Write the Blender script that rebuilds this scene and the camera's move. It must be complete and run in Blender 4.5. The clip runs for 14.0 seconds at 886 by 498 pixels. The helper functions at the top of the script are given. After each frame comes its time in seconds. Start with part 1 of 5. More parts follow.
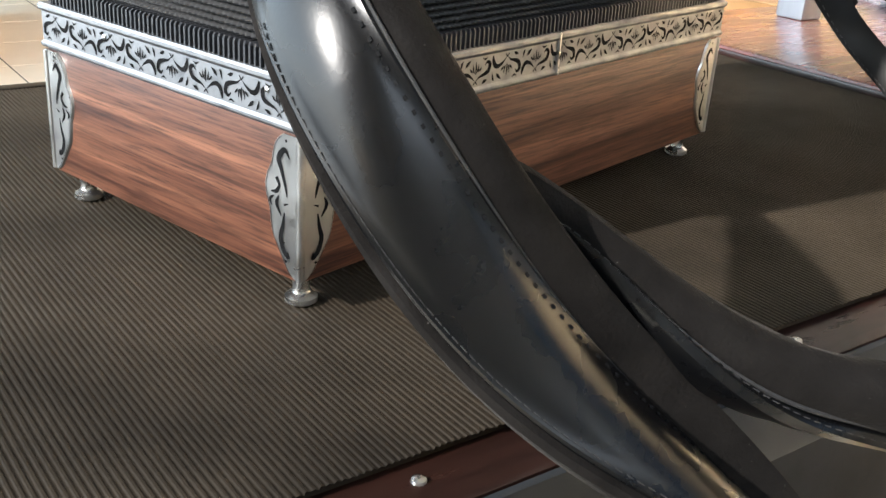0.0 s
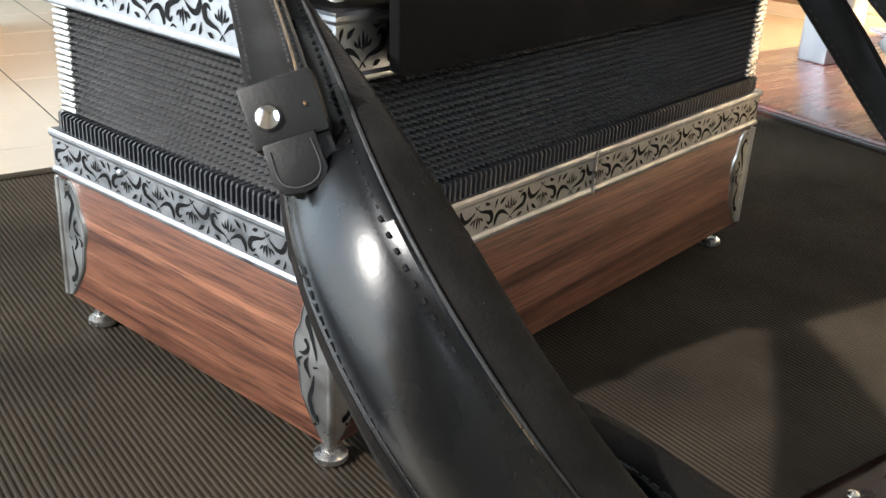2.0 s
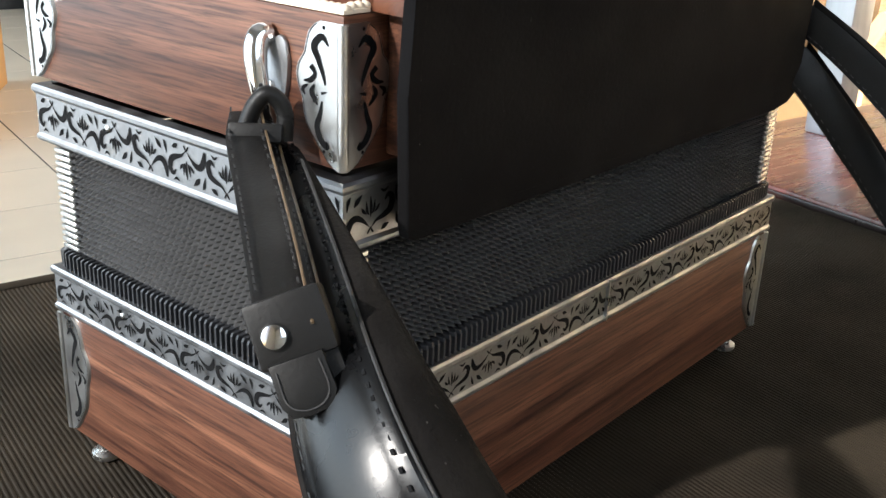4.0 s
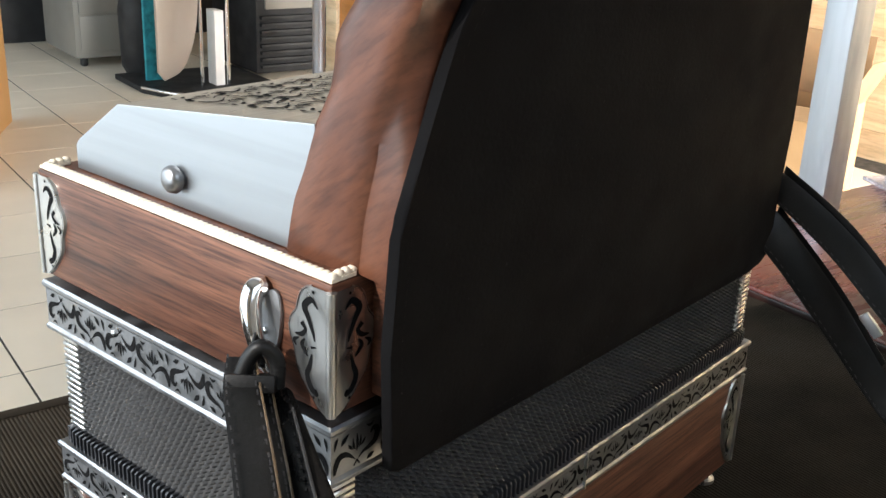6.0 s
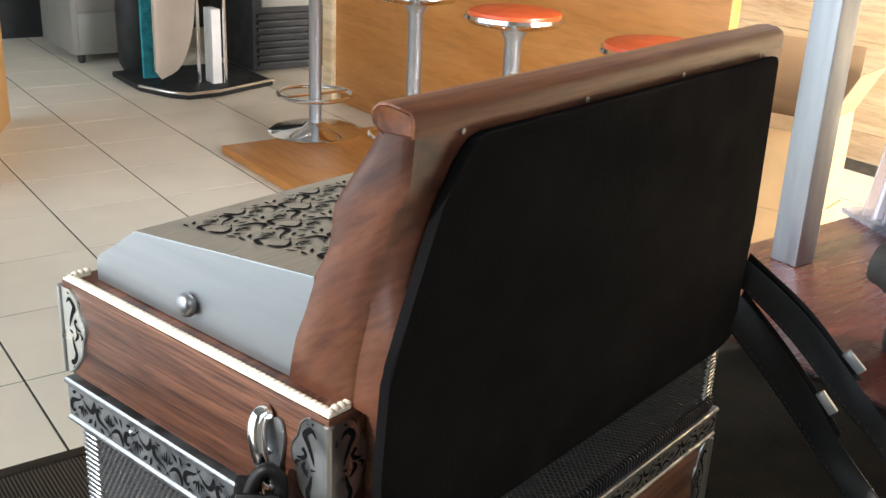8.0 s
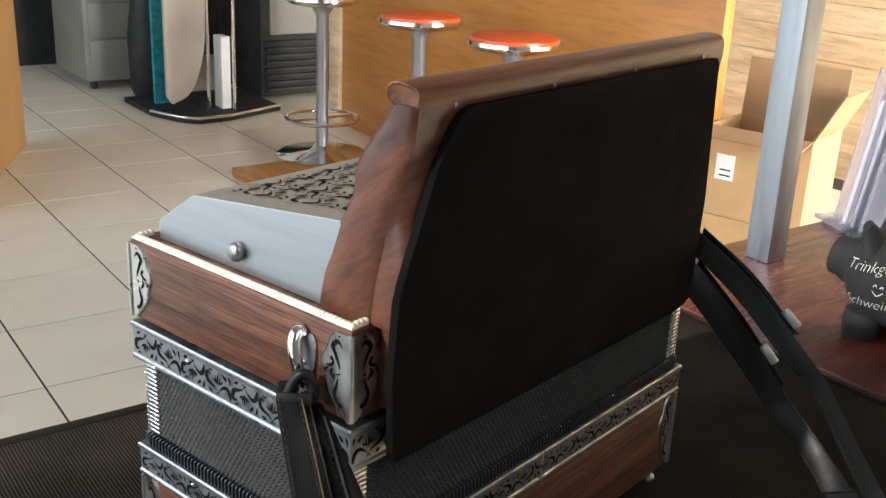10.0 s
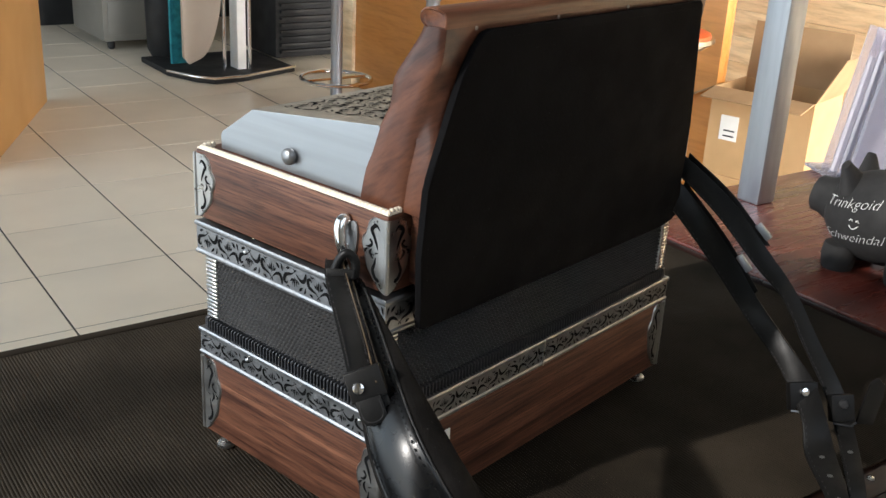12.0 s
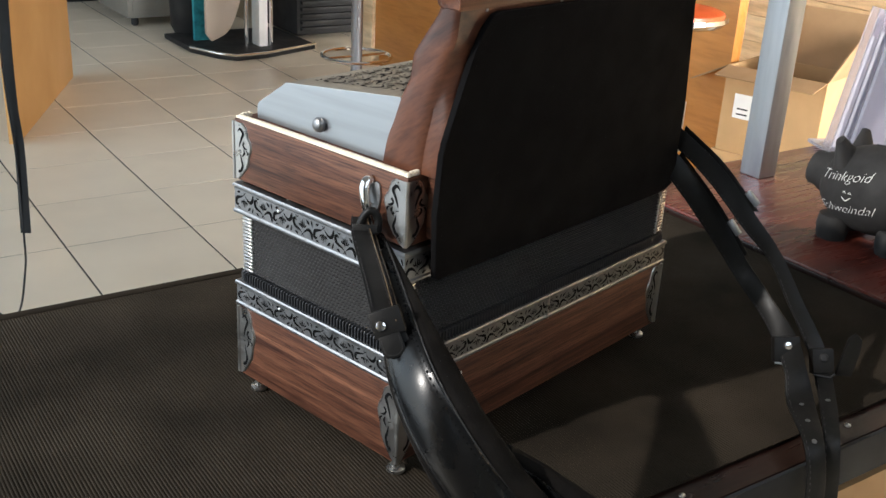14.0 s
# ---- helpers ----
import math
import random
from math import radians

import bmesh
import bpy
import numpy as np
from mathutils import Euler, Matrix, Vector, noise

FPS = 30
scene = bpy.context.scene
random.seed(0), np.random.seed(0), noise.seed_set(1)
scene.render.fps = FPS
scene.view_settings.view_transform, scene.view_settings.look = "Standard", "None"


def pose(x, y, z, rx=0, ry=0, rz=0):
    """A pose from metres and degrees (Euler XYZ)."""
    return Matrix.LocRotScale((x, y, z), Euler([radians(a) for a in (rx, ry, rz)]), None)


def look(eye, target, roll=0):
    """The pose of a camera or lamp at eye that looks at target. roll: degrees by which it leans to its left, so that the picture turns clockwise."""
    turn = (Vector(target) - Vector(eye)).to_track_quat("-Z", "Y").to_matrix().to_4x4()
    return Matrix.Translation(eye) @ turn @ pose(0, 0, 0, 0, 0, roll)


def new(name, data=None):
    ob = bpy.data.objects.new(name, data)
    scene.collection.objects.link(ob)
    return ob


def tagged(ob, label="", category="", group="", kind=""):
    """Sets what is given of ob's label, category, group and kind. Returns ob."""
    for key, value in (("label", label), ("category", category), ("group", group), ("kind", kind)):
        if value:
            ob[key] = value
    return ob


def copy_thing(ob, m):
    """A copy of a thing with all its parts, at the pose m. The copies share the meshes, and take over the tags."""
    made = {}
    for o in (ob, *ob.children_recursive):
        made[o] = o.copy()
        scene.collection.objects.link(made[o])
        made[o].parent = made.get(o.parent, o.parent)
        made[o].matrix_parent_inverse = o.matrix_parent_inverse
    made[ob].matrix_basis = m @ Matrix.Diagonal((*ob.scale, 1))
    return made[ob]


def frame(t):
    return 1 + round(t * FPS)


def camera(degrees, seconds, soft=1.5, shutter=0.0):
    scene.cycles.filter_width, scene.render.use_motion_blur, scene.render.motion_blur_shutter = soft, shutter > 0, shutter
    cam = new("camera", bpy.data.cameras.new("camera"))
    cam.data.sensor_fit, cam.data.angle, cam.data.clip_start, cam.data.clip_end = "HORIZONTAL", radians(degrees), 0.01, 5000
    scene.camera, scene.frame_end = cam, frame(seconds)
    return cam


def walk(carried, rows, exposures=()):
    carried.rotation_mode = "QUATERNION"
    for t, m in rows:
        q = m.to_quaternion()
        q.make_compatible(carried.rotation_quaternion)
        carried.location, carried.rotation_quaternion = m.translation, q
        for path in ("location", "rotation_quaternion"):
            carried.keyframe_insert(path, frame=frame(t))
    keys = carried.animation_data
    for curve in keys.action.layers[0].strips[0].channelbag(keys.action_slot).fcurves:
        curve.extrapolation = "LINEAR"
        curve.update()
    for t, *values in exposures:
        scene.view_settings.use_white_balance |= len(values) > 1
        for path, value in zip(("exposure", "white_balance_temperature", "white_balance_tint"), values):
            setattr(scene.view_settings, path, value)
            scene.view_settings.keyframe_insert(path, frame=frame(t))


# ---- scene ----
cam = camera(46.4, 14.0)
PATH = [
    (0, (-0.277, -0.305, 0.21), (1.149, 0.858, -0.573), 4.0),
    (0.5, (-0.274, -0.292, 0.218), (1.152, 0.87, -0.567), 3.7),
    (1, (-0.267, -0.277, 0.237), (1.154, 0.876, -0.571), 3.9),
    (1.5, (-0.258, -0.267, 0.25), (1.16, 0.892, -0.554), 3.6),
    (2, (-0.25, -0.259, 0.263), (1.168, 0.905, -0.534), 3.4),
    (2.5, (-0.244, -0.253, 0.275), (1.175, 0.916, -0.513), 3.2),
    (4.8, (-0.23, -0.236, 0.329), (1.206, 0.962, -0.38), 2.4),
    (5, (-0.231, -0.236, 0.339), (1.206, 0.96, -0.371), 2.5),
    (5.5, (-0.23, -0.24, 0.359), (1.21, 0.967, -0.325), 2.3),
    (6, (-0.228, -0.241, 0.386), (1.209, 0.966, -0.307), 2.5),
    (6.5, (-0.229, -0.243, 0.402), (1.211, 0.961, -0.288), 2.4),
    (7, (-0.231, -0.247, 0.421), (1.205, 0.952, -0.286), 2.2),
    (7.5, (-0.235, -0.249, 0.447), (1.194, 0.943, -0.285), 2.5),
    (7.7, (-0.238, -0.251, 0.455), (1.193, 0.941, -0.273), 2.6),
    (9.8, (-0.325, -0.334, 0.466), (1.118, 0.884, -0.193), 2.5),
    (10, (-0.336, -0.34, 0.464), (1.107, 0.874, -0.203), 2.6),
    (10.5, (-0.366, -0.357, 0.452), (1.081, 0.853, -0.216), 2.6),
    (11, (-0.39, -0.376, 0.447), (1.051, 0.832, -0.234), 2.9),
    (11.5, (-0.41, -0.397, 0.453), (1.018, 0.813, -0.251), 2.9),
    (12, (-0.431, -0.413, 0.462), (0.987, 0.797, -0.263), 3.1),
    (12.5, (-0.453, -0.427, 0.468), (0.957, 0.784, -0.27), 3.3),
    (13, (-0.471, -0.441, 0.473), (0.93, 0.773, -0.278), 3.3),
    (13.5, (-0.483, -0.457, 0.475), (0.909, 0.764, -0.282), 3.3),
    (14, (-0.489, -0.468, 0.478), (0.896, 0.756, -0.287), 3.2),
]
EXPOSURE = [(0, 0.74), (2.5, 0.62), (5, 0.16), (7.5, -0.04), (10, -0.34), (14, -0.47)]
walk(cam, [(t, look(eye, target, roll)) for t, eye, target, roll in PATH], EXPOSURE)

# ---- light ----
ROOM = -13.6                      # the room and the table stand turned against the accordion
UX, UY = math.cos(radians(ROOM)), math.sin(radians(ROOM))


def room(u, v, z=0.0):
    """World place of a point given along the room's two axes."""
    return Vector((u * UX - v * UY, u * UY + v * UX, z))


def room_pose(u, v, z, rz=0.0):
    return Matrix.Translation(room(u, v, z)) @ pose(0, 0, 0, 0, 0, ROOM + rz)


SUN_DIR = Vector((1.0, -0.25, -0.64)).normalized()
world = bpy.data.worlds.new("world")
scene.world = world
world.use_nodes = True
wn = world.node_tree.nodes
sky = wn.new("ShaderNodeTexSky")
sky.sky_type, sky.sun_disc = "NISHITA", False
sky.sun_elevation, sky.sun_rotation = radians(31), radians(-77)
world.node_tree.links.new(sky.outputs[0], wn["Background"].inputs[0])
wn["Background"].inputs[1].default_value = 0.10

sun = new("sun", bpy.data.lights.new("sun", "SUN"))
sun.data.energy, sun.data.angle, sun.data.color = 4.6, radians(1.2), (1.0, 0.955, 0.90)
sun.matrix_world = look((-3, 0.6, 2.4), Vector((-3, 0.6, 2.4)) + SUN_DIR)


def window_light(name, eye, target, w, h, watts, colour, spread=180):
    lamp = new(name, bpy.data.lights.new(name, "AREA"))
    lamp.data.shape, lamp.data.size, lamp.data.size_y = "RECTANGLE", w, h
    lamp.data.energy, lamp.data.color, lamp.data.spread = watts, colour, radians(spread)
    lamp.matrix_world = look(eye, target)


window_light("window_light_west", room(-2.40, 2.45, 0.85), room(0.4, 2.5, 0.3), 6.2, 2.7, 182, (0.72, 0.87, 1.0))
window_light("window_light_south", room(2.90, -2.80, 0.75), room(3.7, 1.4, 0.0), 1.8, 2.2, 240, (1.0, 0.98, 0.95), 72)
window_light("window_light_high", room(0.10, -2.80, 2.20), room(0.05, 0.0, 0.0), 2.5, 1.7, 24, (0.82, 0.91, 1.0), 150)

# ---- materials ----


class Mat:
    """A node material with short ways to build it."""

    def __init__(self, name, colour=(0.5, 0.5, 0.5), rough=0.5, metal=0.0):
        self.m = bpy.data.materials.new(name)
        self.m.use_nodes = True
        self.t = self.m.node_tree
        self.b = self.t.nodes["Principled BSDF"]
        self.b.inputs["Base Color"].default_value = (*colour, 1)
        self.b.inputs["Roughness"].default_value = rough
        self.b.inputs["Metallic"].default_value = metal
        self.co = None

    def n(self, kind, **inputs):
        node = self.t.nodes.new(kind)
        for k, v in inputs.items():
            node.inputs[k.replace("_", " ")].default_value = v
        return node

    def link(self, a, b):
        self.t.links.new(a, b)

    def coords(self, scale=(1, 1, 1), rot=(0, 0, 0), shift=False):
        tc = self.n("ShaderNodeTexCoord")
        mp = self.n("ShaderNodeMapping")
        mp.inputs["Scale"].default_value = scale
        turn = self.n("ShaderNodeMapping")
        turn.inputs["Rotation"].default_value = [radians(a) for a in rot]
        self.link(tc.outputs["Object"], turn.inputs["Vector"])
        self.link(turn.outputs[0], mp.inputs["Vector"])
        if shift:
            info = self.n("ShaderNodeObjectInfo")
            mul = self.n("ShaderNodeVectorMath")
            mul.operation = "SCALE"
            mul.inputs[0].default_value = (37.0, 23.0, 51.0)
            self.link(info.outputs["Random"], mul.inputs["Scale"])
            self.link(mul.outputs[0], mp.inputs["Location"])
        return mp.outputs[0]

    def noise(self, scale, detail=4.0, vec=None, distort=0.0, rough=0.5):
        nz = self.n("ShaderNodeTexNoise", Scale=scale, Detail=detail, Distortion=distort, Roughness=rough)
        if vec is not None:
            self.link(vec, nz.inputs["Vector"])
        return nz.outputs["Fac"]

    def ramp(self, fac, stops):
        r = self.n("ShaderNodeValToRGB")
        e = r.color_ramp.elements
        while len(e) < len(stops):
            e.new(0.5)
        for el, (p, c) in zip(e, stops):
            el.position, el.color = p, (*c, 1)
        self.link(fac, r.inputs[0])
        return r.outputs[0]

    def span(self, fac, lo, hi, a=0.0, b=1.0):
        mr = self.n("ShaderNodeMapRange", From_Min=a, From_Max=b, To_Min=lo, To_Max=hi)
        self.link(fac, mr.inputs[0])
        return mr.outputs[0]

    def mix(self, fac, a, b, mode="MIX"):
        mx = self.n("ShaderNodeMix")
        mx.data_type, mx.blend_type = "RGBA", mode
        for sock, val in ((mx.inputs[0], fac), (mx.inputs[6], a), (mx.inputs[7], b)):
            if isinstance(val, (int, float)):
                sock.default_value = val
            elif isinstance(val, tuple):
                sock.default_value = (*val, 1)
            else:
                self.link(val, sock)
        return mx.outputs[2]

    def colour(self, out):
        self.link(out, self.b.inputs["Base Color"])

    def rough(self, out):
        self.link(out, self.b.inputs["Roughness"])

    def bump(self, fac, strength=0.3, distance=0.001):
        bp = self.n("ShaderNodeBump", Strength=strength, Distance=distance)
        self.link(fac, bp.inputs["Height"])
        if self.b.inputs["Normal"].is_linked:
            self.link(self.b.inputs["Normal"].links[0].from_socket, bp.inputs["Normal"])
        self.link(bp.outputs[0], self.b.inputs["Normal"])


def wood(name, dark, mid, light, stretch=(3, 55, 55), rough=0.35, rot=(0, 0, 0), fine=1.0, coat=0.25, shift=True, pores=0.85, streaks=0.45, fleck=0.0):
    a = Mat(name, mid, rough)
    v = a.coords(stretch, rot, shift)
    big = a.noise(1.0, 3, v, 0.6)
    v2 = a.coords(tuple(s * 7 * fine for s in stretch), rot, shift)
    grain = a.noise(1.0, 5, v2, 0.2, 0.65)
    col = a.ramp(big, [(0.30, dark), (0.48, mid), (0.66, light)])
    shade = a.ramp(grain, [(0.34, (0.36, 0.33, 0.31)), (0.52, (0.92, 0.90, 0.88)), (0.70, (1.15, 1.12, 1.08))])
    streak = a.noise(1.0, 3, a.coords(tuple(s * 2.6 for s in stretch), rot, shift), 0.9)
    col = a.mix(a.span(streak, 0.0, streaks, 0.50, 0.72), col, dark)
    col = a.mix(pores, col, shade, "MULTIPLY")
    if fleck:
        v3 = a.coords(tuple(s * (14 if s < 10 else 9) for s in stretch), rot, shift)
        col = a.mix(fleck, col, a.ramp(a.noise(1.0, 2, v3, 0.3), [(0.36, (0.30, 0.26, 0.24)), (0.47, (1.0, 1.0, 1.0)), (0.66, (1.22, 1.18, 1.14))]), "MULTIPLY")
    a.colour(col)
    a.rough(a.span(grain, rough + 0.14, rough - 0.06))
    a.bump(grain, 0.18, 0.0004)
    a.b.inputs["Specular IOR Level"].default_value = 0.32
    a.b.inputs["Coat Weight"].default_value = coat
    a.b.inputs["Coat Roughness"].default_value = 0.22
    return a.m


def metal(name, colour, rough, stain=0.5, scale=60.0, stretch=(1, 1, 1), relief=0.06, wear=0.75):
    a = Mat(name, colour, rough, 1.0)
    v = a.coords(stretch)
    nz = a.noise(scale, 5, v)
    fine = a.noise(scale * 9, 3, v)
    a.colour(a.mix(a.span(nz, 0, stain, 0.4, 0.75), colour, tuple(c * 0.45 for c in colour)))
    a.rough(a.span(nz, rough * (1 - wear * 0.33), rough * (1 + wear * 0.67), 0.3, 0.7))
    a.bump(fine, relief, 0.0003)
    return a.m


def plain(name, colour, rough, scale=30.0, vary=0.25, metallic=0.0, bump=0.15, dist=0.0006, tint=None, gloss=0.5, lint=None):
    a = Mat(name, colour, rough, metallic)
    a.b.inputs["Specular IOR Level"].default_value = gloss
    v = a.coords((1, 1, 1), shift=True)
    nz = a.noise(scale, 5, v)
    fine = a.noise(scale * 14, 3, v)
    base = a.mix(a.span(nz, 0, 1, 0.3, 0.7), tuple(c * (1 - vary) for c in colour), tint or tuple(min(1, c * (1 + vary)) for c in colour))
    if lint:
        specks = a.noise(380.0, 2, a.coords((1, 1, 1), shift=True))
        base = a.mix(a.span(specks, 0, 0.7, 0.74, 0.80), base, lint)
    a.colour(base)
    a.rough(a.span(nz, min(1, rough * 1.15), rough * 0.85, 0.3, 0.7))
    a.bump(fine, bump, dist)
    return a.m


WALNUT = wood("walnut_veneer", (0.036, 0.012, 0.008), (0.106, 0.043, 0.025), (0.180, 0.080, 0.047), (3.0, 38, 100), 0.42, coat=0.10, fleck=0.55)
WALNUT_SIDE = wood("walnut_veneer_side", (0.036, 0.012, 0.008), (0.106, 0.043, 0.025), (0.180, 0.080, 0.047), (38, 3.0, 100), 0.42, coat=0.10, fleck=0.55)
WALNUT_RAIL = wood("walnut_rail", (0.046, 0.015, 0.008), (0.120, 0.043, 0.021), (0.190, 0.076, 0.038), (3.0, 60, 60), 0.34, coat=0.15, pores=0.6)
WALNUT_CARVED = wood("carved_walnut", (0.030, 0.011, 0.007), (0.074, 0.027, 0.015), (0.120, 0.045, 0.024), (26, 9, 60), 0.34, (37, 0, 12), 1.0, coat=0.15, pores=0.45, streaks=0.15)
SILVER = metal("antique_silver", (0.32, 0.325, 0.335), 0.40, 0.50, 90)
SILVER_BRIGHT = metal("polished_silver", (0.78, 0.78, 0.77), 0.26, 0.2, 80)
PLATE = metal("worn_silver_plate", (0.58, 0.575, 0.56), 0.32, 0.30, 60)
INLAY = plain("pierced_black", (0.005, 0.005, 0.0055), 0.8, 200, 0.3, gloss=0.1)
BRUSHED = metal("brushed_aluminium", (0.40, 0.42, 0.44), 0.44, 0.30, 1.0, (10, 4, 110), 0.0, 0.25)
# same aluminium, with the warm ceiling reflection put into its colour
BRUSHED_CEILING_TINT = metal("brushed_aluminium_ceiling_tint", (0.66, 0.61, 0.53), 0.36, 0.12, 1.0, (6, 500, 40))
CREAM = plain("cream_bead_trim", (0.80, 0.72, 0.58), 0.25, 120, 0.10)
CHROME = metal("chrome", (0.78, 0.78, 0.78), 0.09, 0.12, 60)
FELT = plain("black_felt", (0.0052, 0.0050, 0.0054), 0.95, 35, 0.10, bump=0.30, dist=0.0005, gloss=0.06, lint=(0.03, 0.03, 0.03))
BELLOWS = plain("black_bellows_cloth", (0.046, 0.046, 0.047), 0.36, 60, 0.2, bump=0.06, dist=0.0002, gloss=0.9)
RIMBLACK = plain("black_rim_plastic", (0.030, 0.031, 0.035), 0.34, 60, 0.2)
LEATHER = plain("polished_black_leather", (0.0024, 0.0025, 0.0029), 0.28, 55, 0.08, bump=0.14, dist=0.0002, gloss=0.36)
LEATHER_BACK = plain("dull_black_leather", (0.0050, 0.0048, 0.0048), 0.62, 60, 0.25, bump=0.25, dist=0.0003, gloss=0.12)
LEATHER_MATT = plain("black_strap_leather", (0.0058, 0.0055, 0.0054), 0.46, 60, 0.25, bump=0.25, dist=0.0003, gloss=0.24)
SUEDE = plain("black_suede", (0.0098, 0.0088, 0.0083), 0.95, 45, 0.35, bump=0.5, dist=0.0008, gloss=0.05, lint=(0.10, 0.095, 0.09))
TANEDGE = plain("tan_cut_leather", (0.090, 0.058, 0.030), 0.5, 150, 0.4)
STITCH = plain("dark_grey_thread", (0.018, 0.0175, 0.018), 0.7, 200, 0.3)
RUBBER = plain("ribbed_rubber_mat", (0.0150, 0.0116, 0.0084), 0.65, 9, 0.3, bump=0.35, dist=0.0006, tint=(0.032, 0.0245, 0.0172), gloss=0.10, lint=(0.05, 0.042, 0.032))
rubber = RUBBER.node_tree.nodes["Principled BSDF"].inputs
rubber["Sheen Weight"].default_value, rubber["Sheen Roughness"].default_value = 0.16, 0.3
rubber["Sheen Tint"].default_value = (0.98, 0.74, 0.48, 1)
suede = SUEDE.node_tree.nodes["Principled BSDF"].inputs
suede["Sheen Weight"].default_value, suede["Sheen Roughness"].default_value = 0.045, 0.35
suede["Sheen Tint"].default_value = (0.85, 0.80, 0.76, 1)
DARKWOOD = wood("dark_stained_wood", (0.010, 0.0050, 0.0042), (0.016, 0.0070, 0.0055), (0.024, 0.0095, 0.0072), (2, 14, 14), 0.26, coat=0.3)
REDWOOD = wood("lacquered_mahogany", (0.075, 0.016, 0.011), (0.115, 0.025, 0.017), (0.155, 0.037, 0.025), (2, 14, 14), 0.24, coat=0.3, pores=0.4)
DARKBOARD = plain("black_painted_board", (0.010, 0.011, 0.013), 0.75, 12, 0.3, gloss=0.12)
TILE = plain("cream_floor_tile", (0.77, 0.685, 0.555), 0.36, 3, 0.06, bump=0.02)
GROUT = plain("dark_grout", (0.045, 0.037, 0.028), 0.9, 30, 0.3)
CARTON = plain("brown_cardboard", (0.46, 0.28, 0.13), 0.8, 7, 0.10, bump=0.15)
CARTON_IN = plain("cardboard_inside", (0.33, 0.20, 0.10), 0.85, 7, 0.12)
PAPER = plain("white_paper", (0.78, 0.77, 0.74), 0.7, 20, 0.04)
BARWOOD = wood("orange_bar_wood", (0.48, 0.19, 0.040), (0.54, 0.225, 0.052), (0.60, 0.265, 0.072), (9, 0.9, 7), 0.4, pores=0.25)
PANELBOARD = plain("orange_brown_board", (0.56, 0.31, 0.11), 0.6, 2.5, 0.08)
EDGE = plain("grey_laminate_edge", (0.016, 0.018, 0.021), 0.65, 8, 0.15, gloss=0.2)
PLANK = wood("pale_pine_plank", (0.62, 0.43, 0.25), (0.76, 0.58, 0.36), (0.85, 0.70, 0.48), (8, 1.1, 9), 0.5, pores=0.35)
STEEL = metal("brushed_steel_tube", (0.40, 0.43, 0.47), 0.42, 0.14, 5, (14, 14, 2))
GREY = plain("grey_plastic", (0.21, 0.197, 0.172), 0.5, 4, 0.06)
BLACK = plain("black_metal", (0.012, 0.012, 0.013), 0.65, 10, 0.3)
RED = plain("orange_red_seat", (0.72, 0.10, 0.025), 0.35, 10, 0.08)
TEAL = plain("teal_cloth", (0.02, 0.26, 0.32), 0.8, 30, 0.35)
PALE = plain("pale_beige_panel", (0.50, 0.43, 0.36), 0.45, 5, 0.06)
PIG = plain("black_chalk_paint", (0.020, 0.019, 0.019), 0.8, 25, 0.25, bump=0.12)
CHALK = plain("white_chalk", (0.80, 0.80, 0.78), 0.9, 60, 0.08)
WALL = plain("grey_wall", (0.42, 0.41, 0.39), 0.85, 3, 0.04)
CEIL = plain("grey_ceiling", (0.36, 0.365, 0.37), 0.9, 3, 0.03)
ACRYLIC = Mat("clear_lilac_acrylic", (0.86, 0.84, 0.95), 0.06)
ACRYLIC.b.inputs["Transmission Weight"].default_value = 0.75
ACRYLIC.b.inputs["IOR"].default_value = 1.3
ACRYLIC = ACRYLIC.m

# ---- mesh helpers ----


def mesh_of(name, bm, material, smooth=False):
    me = bpy.data.meshes.new(name)
    bmesh.ops.recalc_face_normals(bm, faces=bm.faces[:])
    bm.to_mesh(me)
    bm.free()
    me.materials.append(material)
    if smooth:
        me.shade_smooth()
        me.set_sharp_from_angle(angle=radians(38))
    return me


def part(name, bm, material, parent, label="", smooth=True):
    """Link a bmesh, or a shared mesh, as one part under a thing or a part."""
    me = bm if isinstance(bm, bpy.types.Mesh) else mesh_of(name, bm, material, smooth)
    ob = new(name, me)
    ob.parent = parent
    if label:
        ob["label"] = label
    return ob


def thing(name, m, label, category, group="", kind=""):
    ob = new(name)
    ob.matrix_world = m
    ob.empty_display_size = 0.05
    return tagged(ob, label, category, group, kind)


def solid(name, bm, material, m, label, category="", group="", kind="", smooth=True):
    ob = new(name, mesh_of(name, bm, material, smooth))
    ob.matrix_world = m
    return tagged(ob, label, category, group, kind)


def box(x0, x1, y0, y1, z0, z1, bevel=0.0, bm=None, seg=2):
    bm = bm or bmesh.new()
    made = bmesh.ops.create_cube(bm, size=1.0)
    for v in made["verts"]:
        v.co = Vector((x0 if v.co.x < 0 else x1, y0 if v.co.y < 0 else y1, z0 if v.co.z < 0 else z1))
    if bevel:
        edges = list({e for v in made["verts"] for e in v.link_edges})
        bmesh.ops.bevel(bm, geom=edges, offset=bevel, segments=seg, affect="EDGES", profile=0.6)
    return bm


def lathe(profile, n=24, bm=None, m=Matrix()):
    """Turn (radius, height) pairs round z."""
    bm = bm or bmesh.new()
    rings = []
    for r, z in profile:
        rings.append([bm.verts.new(m @ Vector((r * math.cos(2 * math.pi * k / n), r * math.sin(2 * math.pi * k / n), z))) for k in range(n)])
    for a, b in zip(rings, rings[1:]):
        for k in range(n):
            bm.faces.new((a[k], a[(k + 1) % n], b[(k + 1) % n], b[k]))
    bm.faces.new(rings[0][::-1])
    bm.faces.new(rings[-1])
    return bm


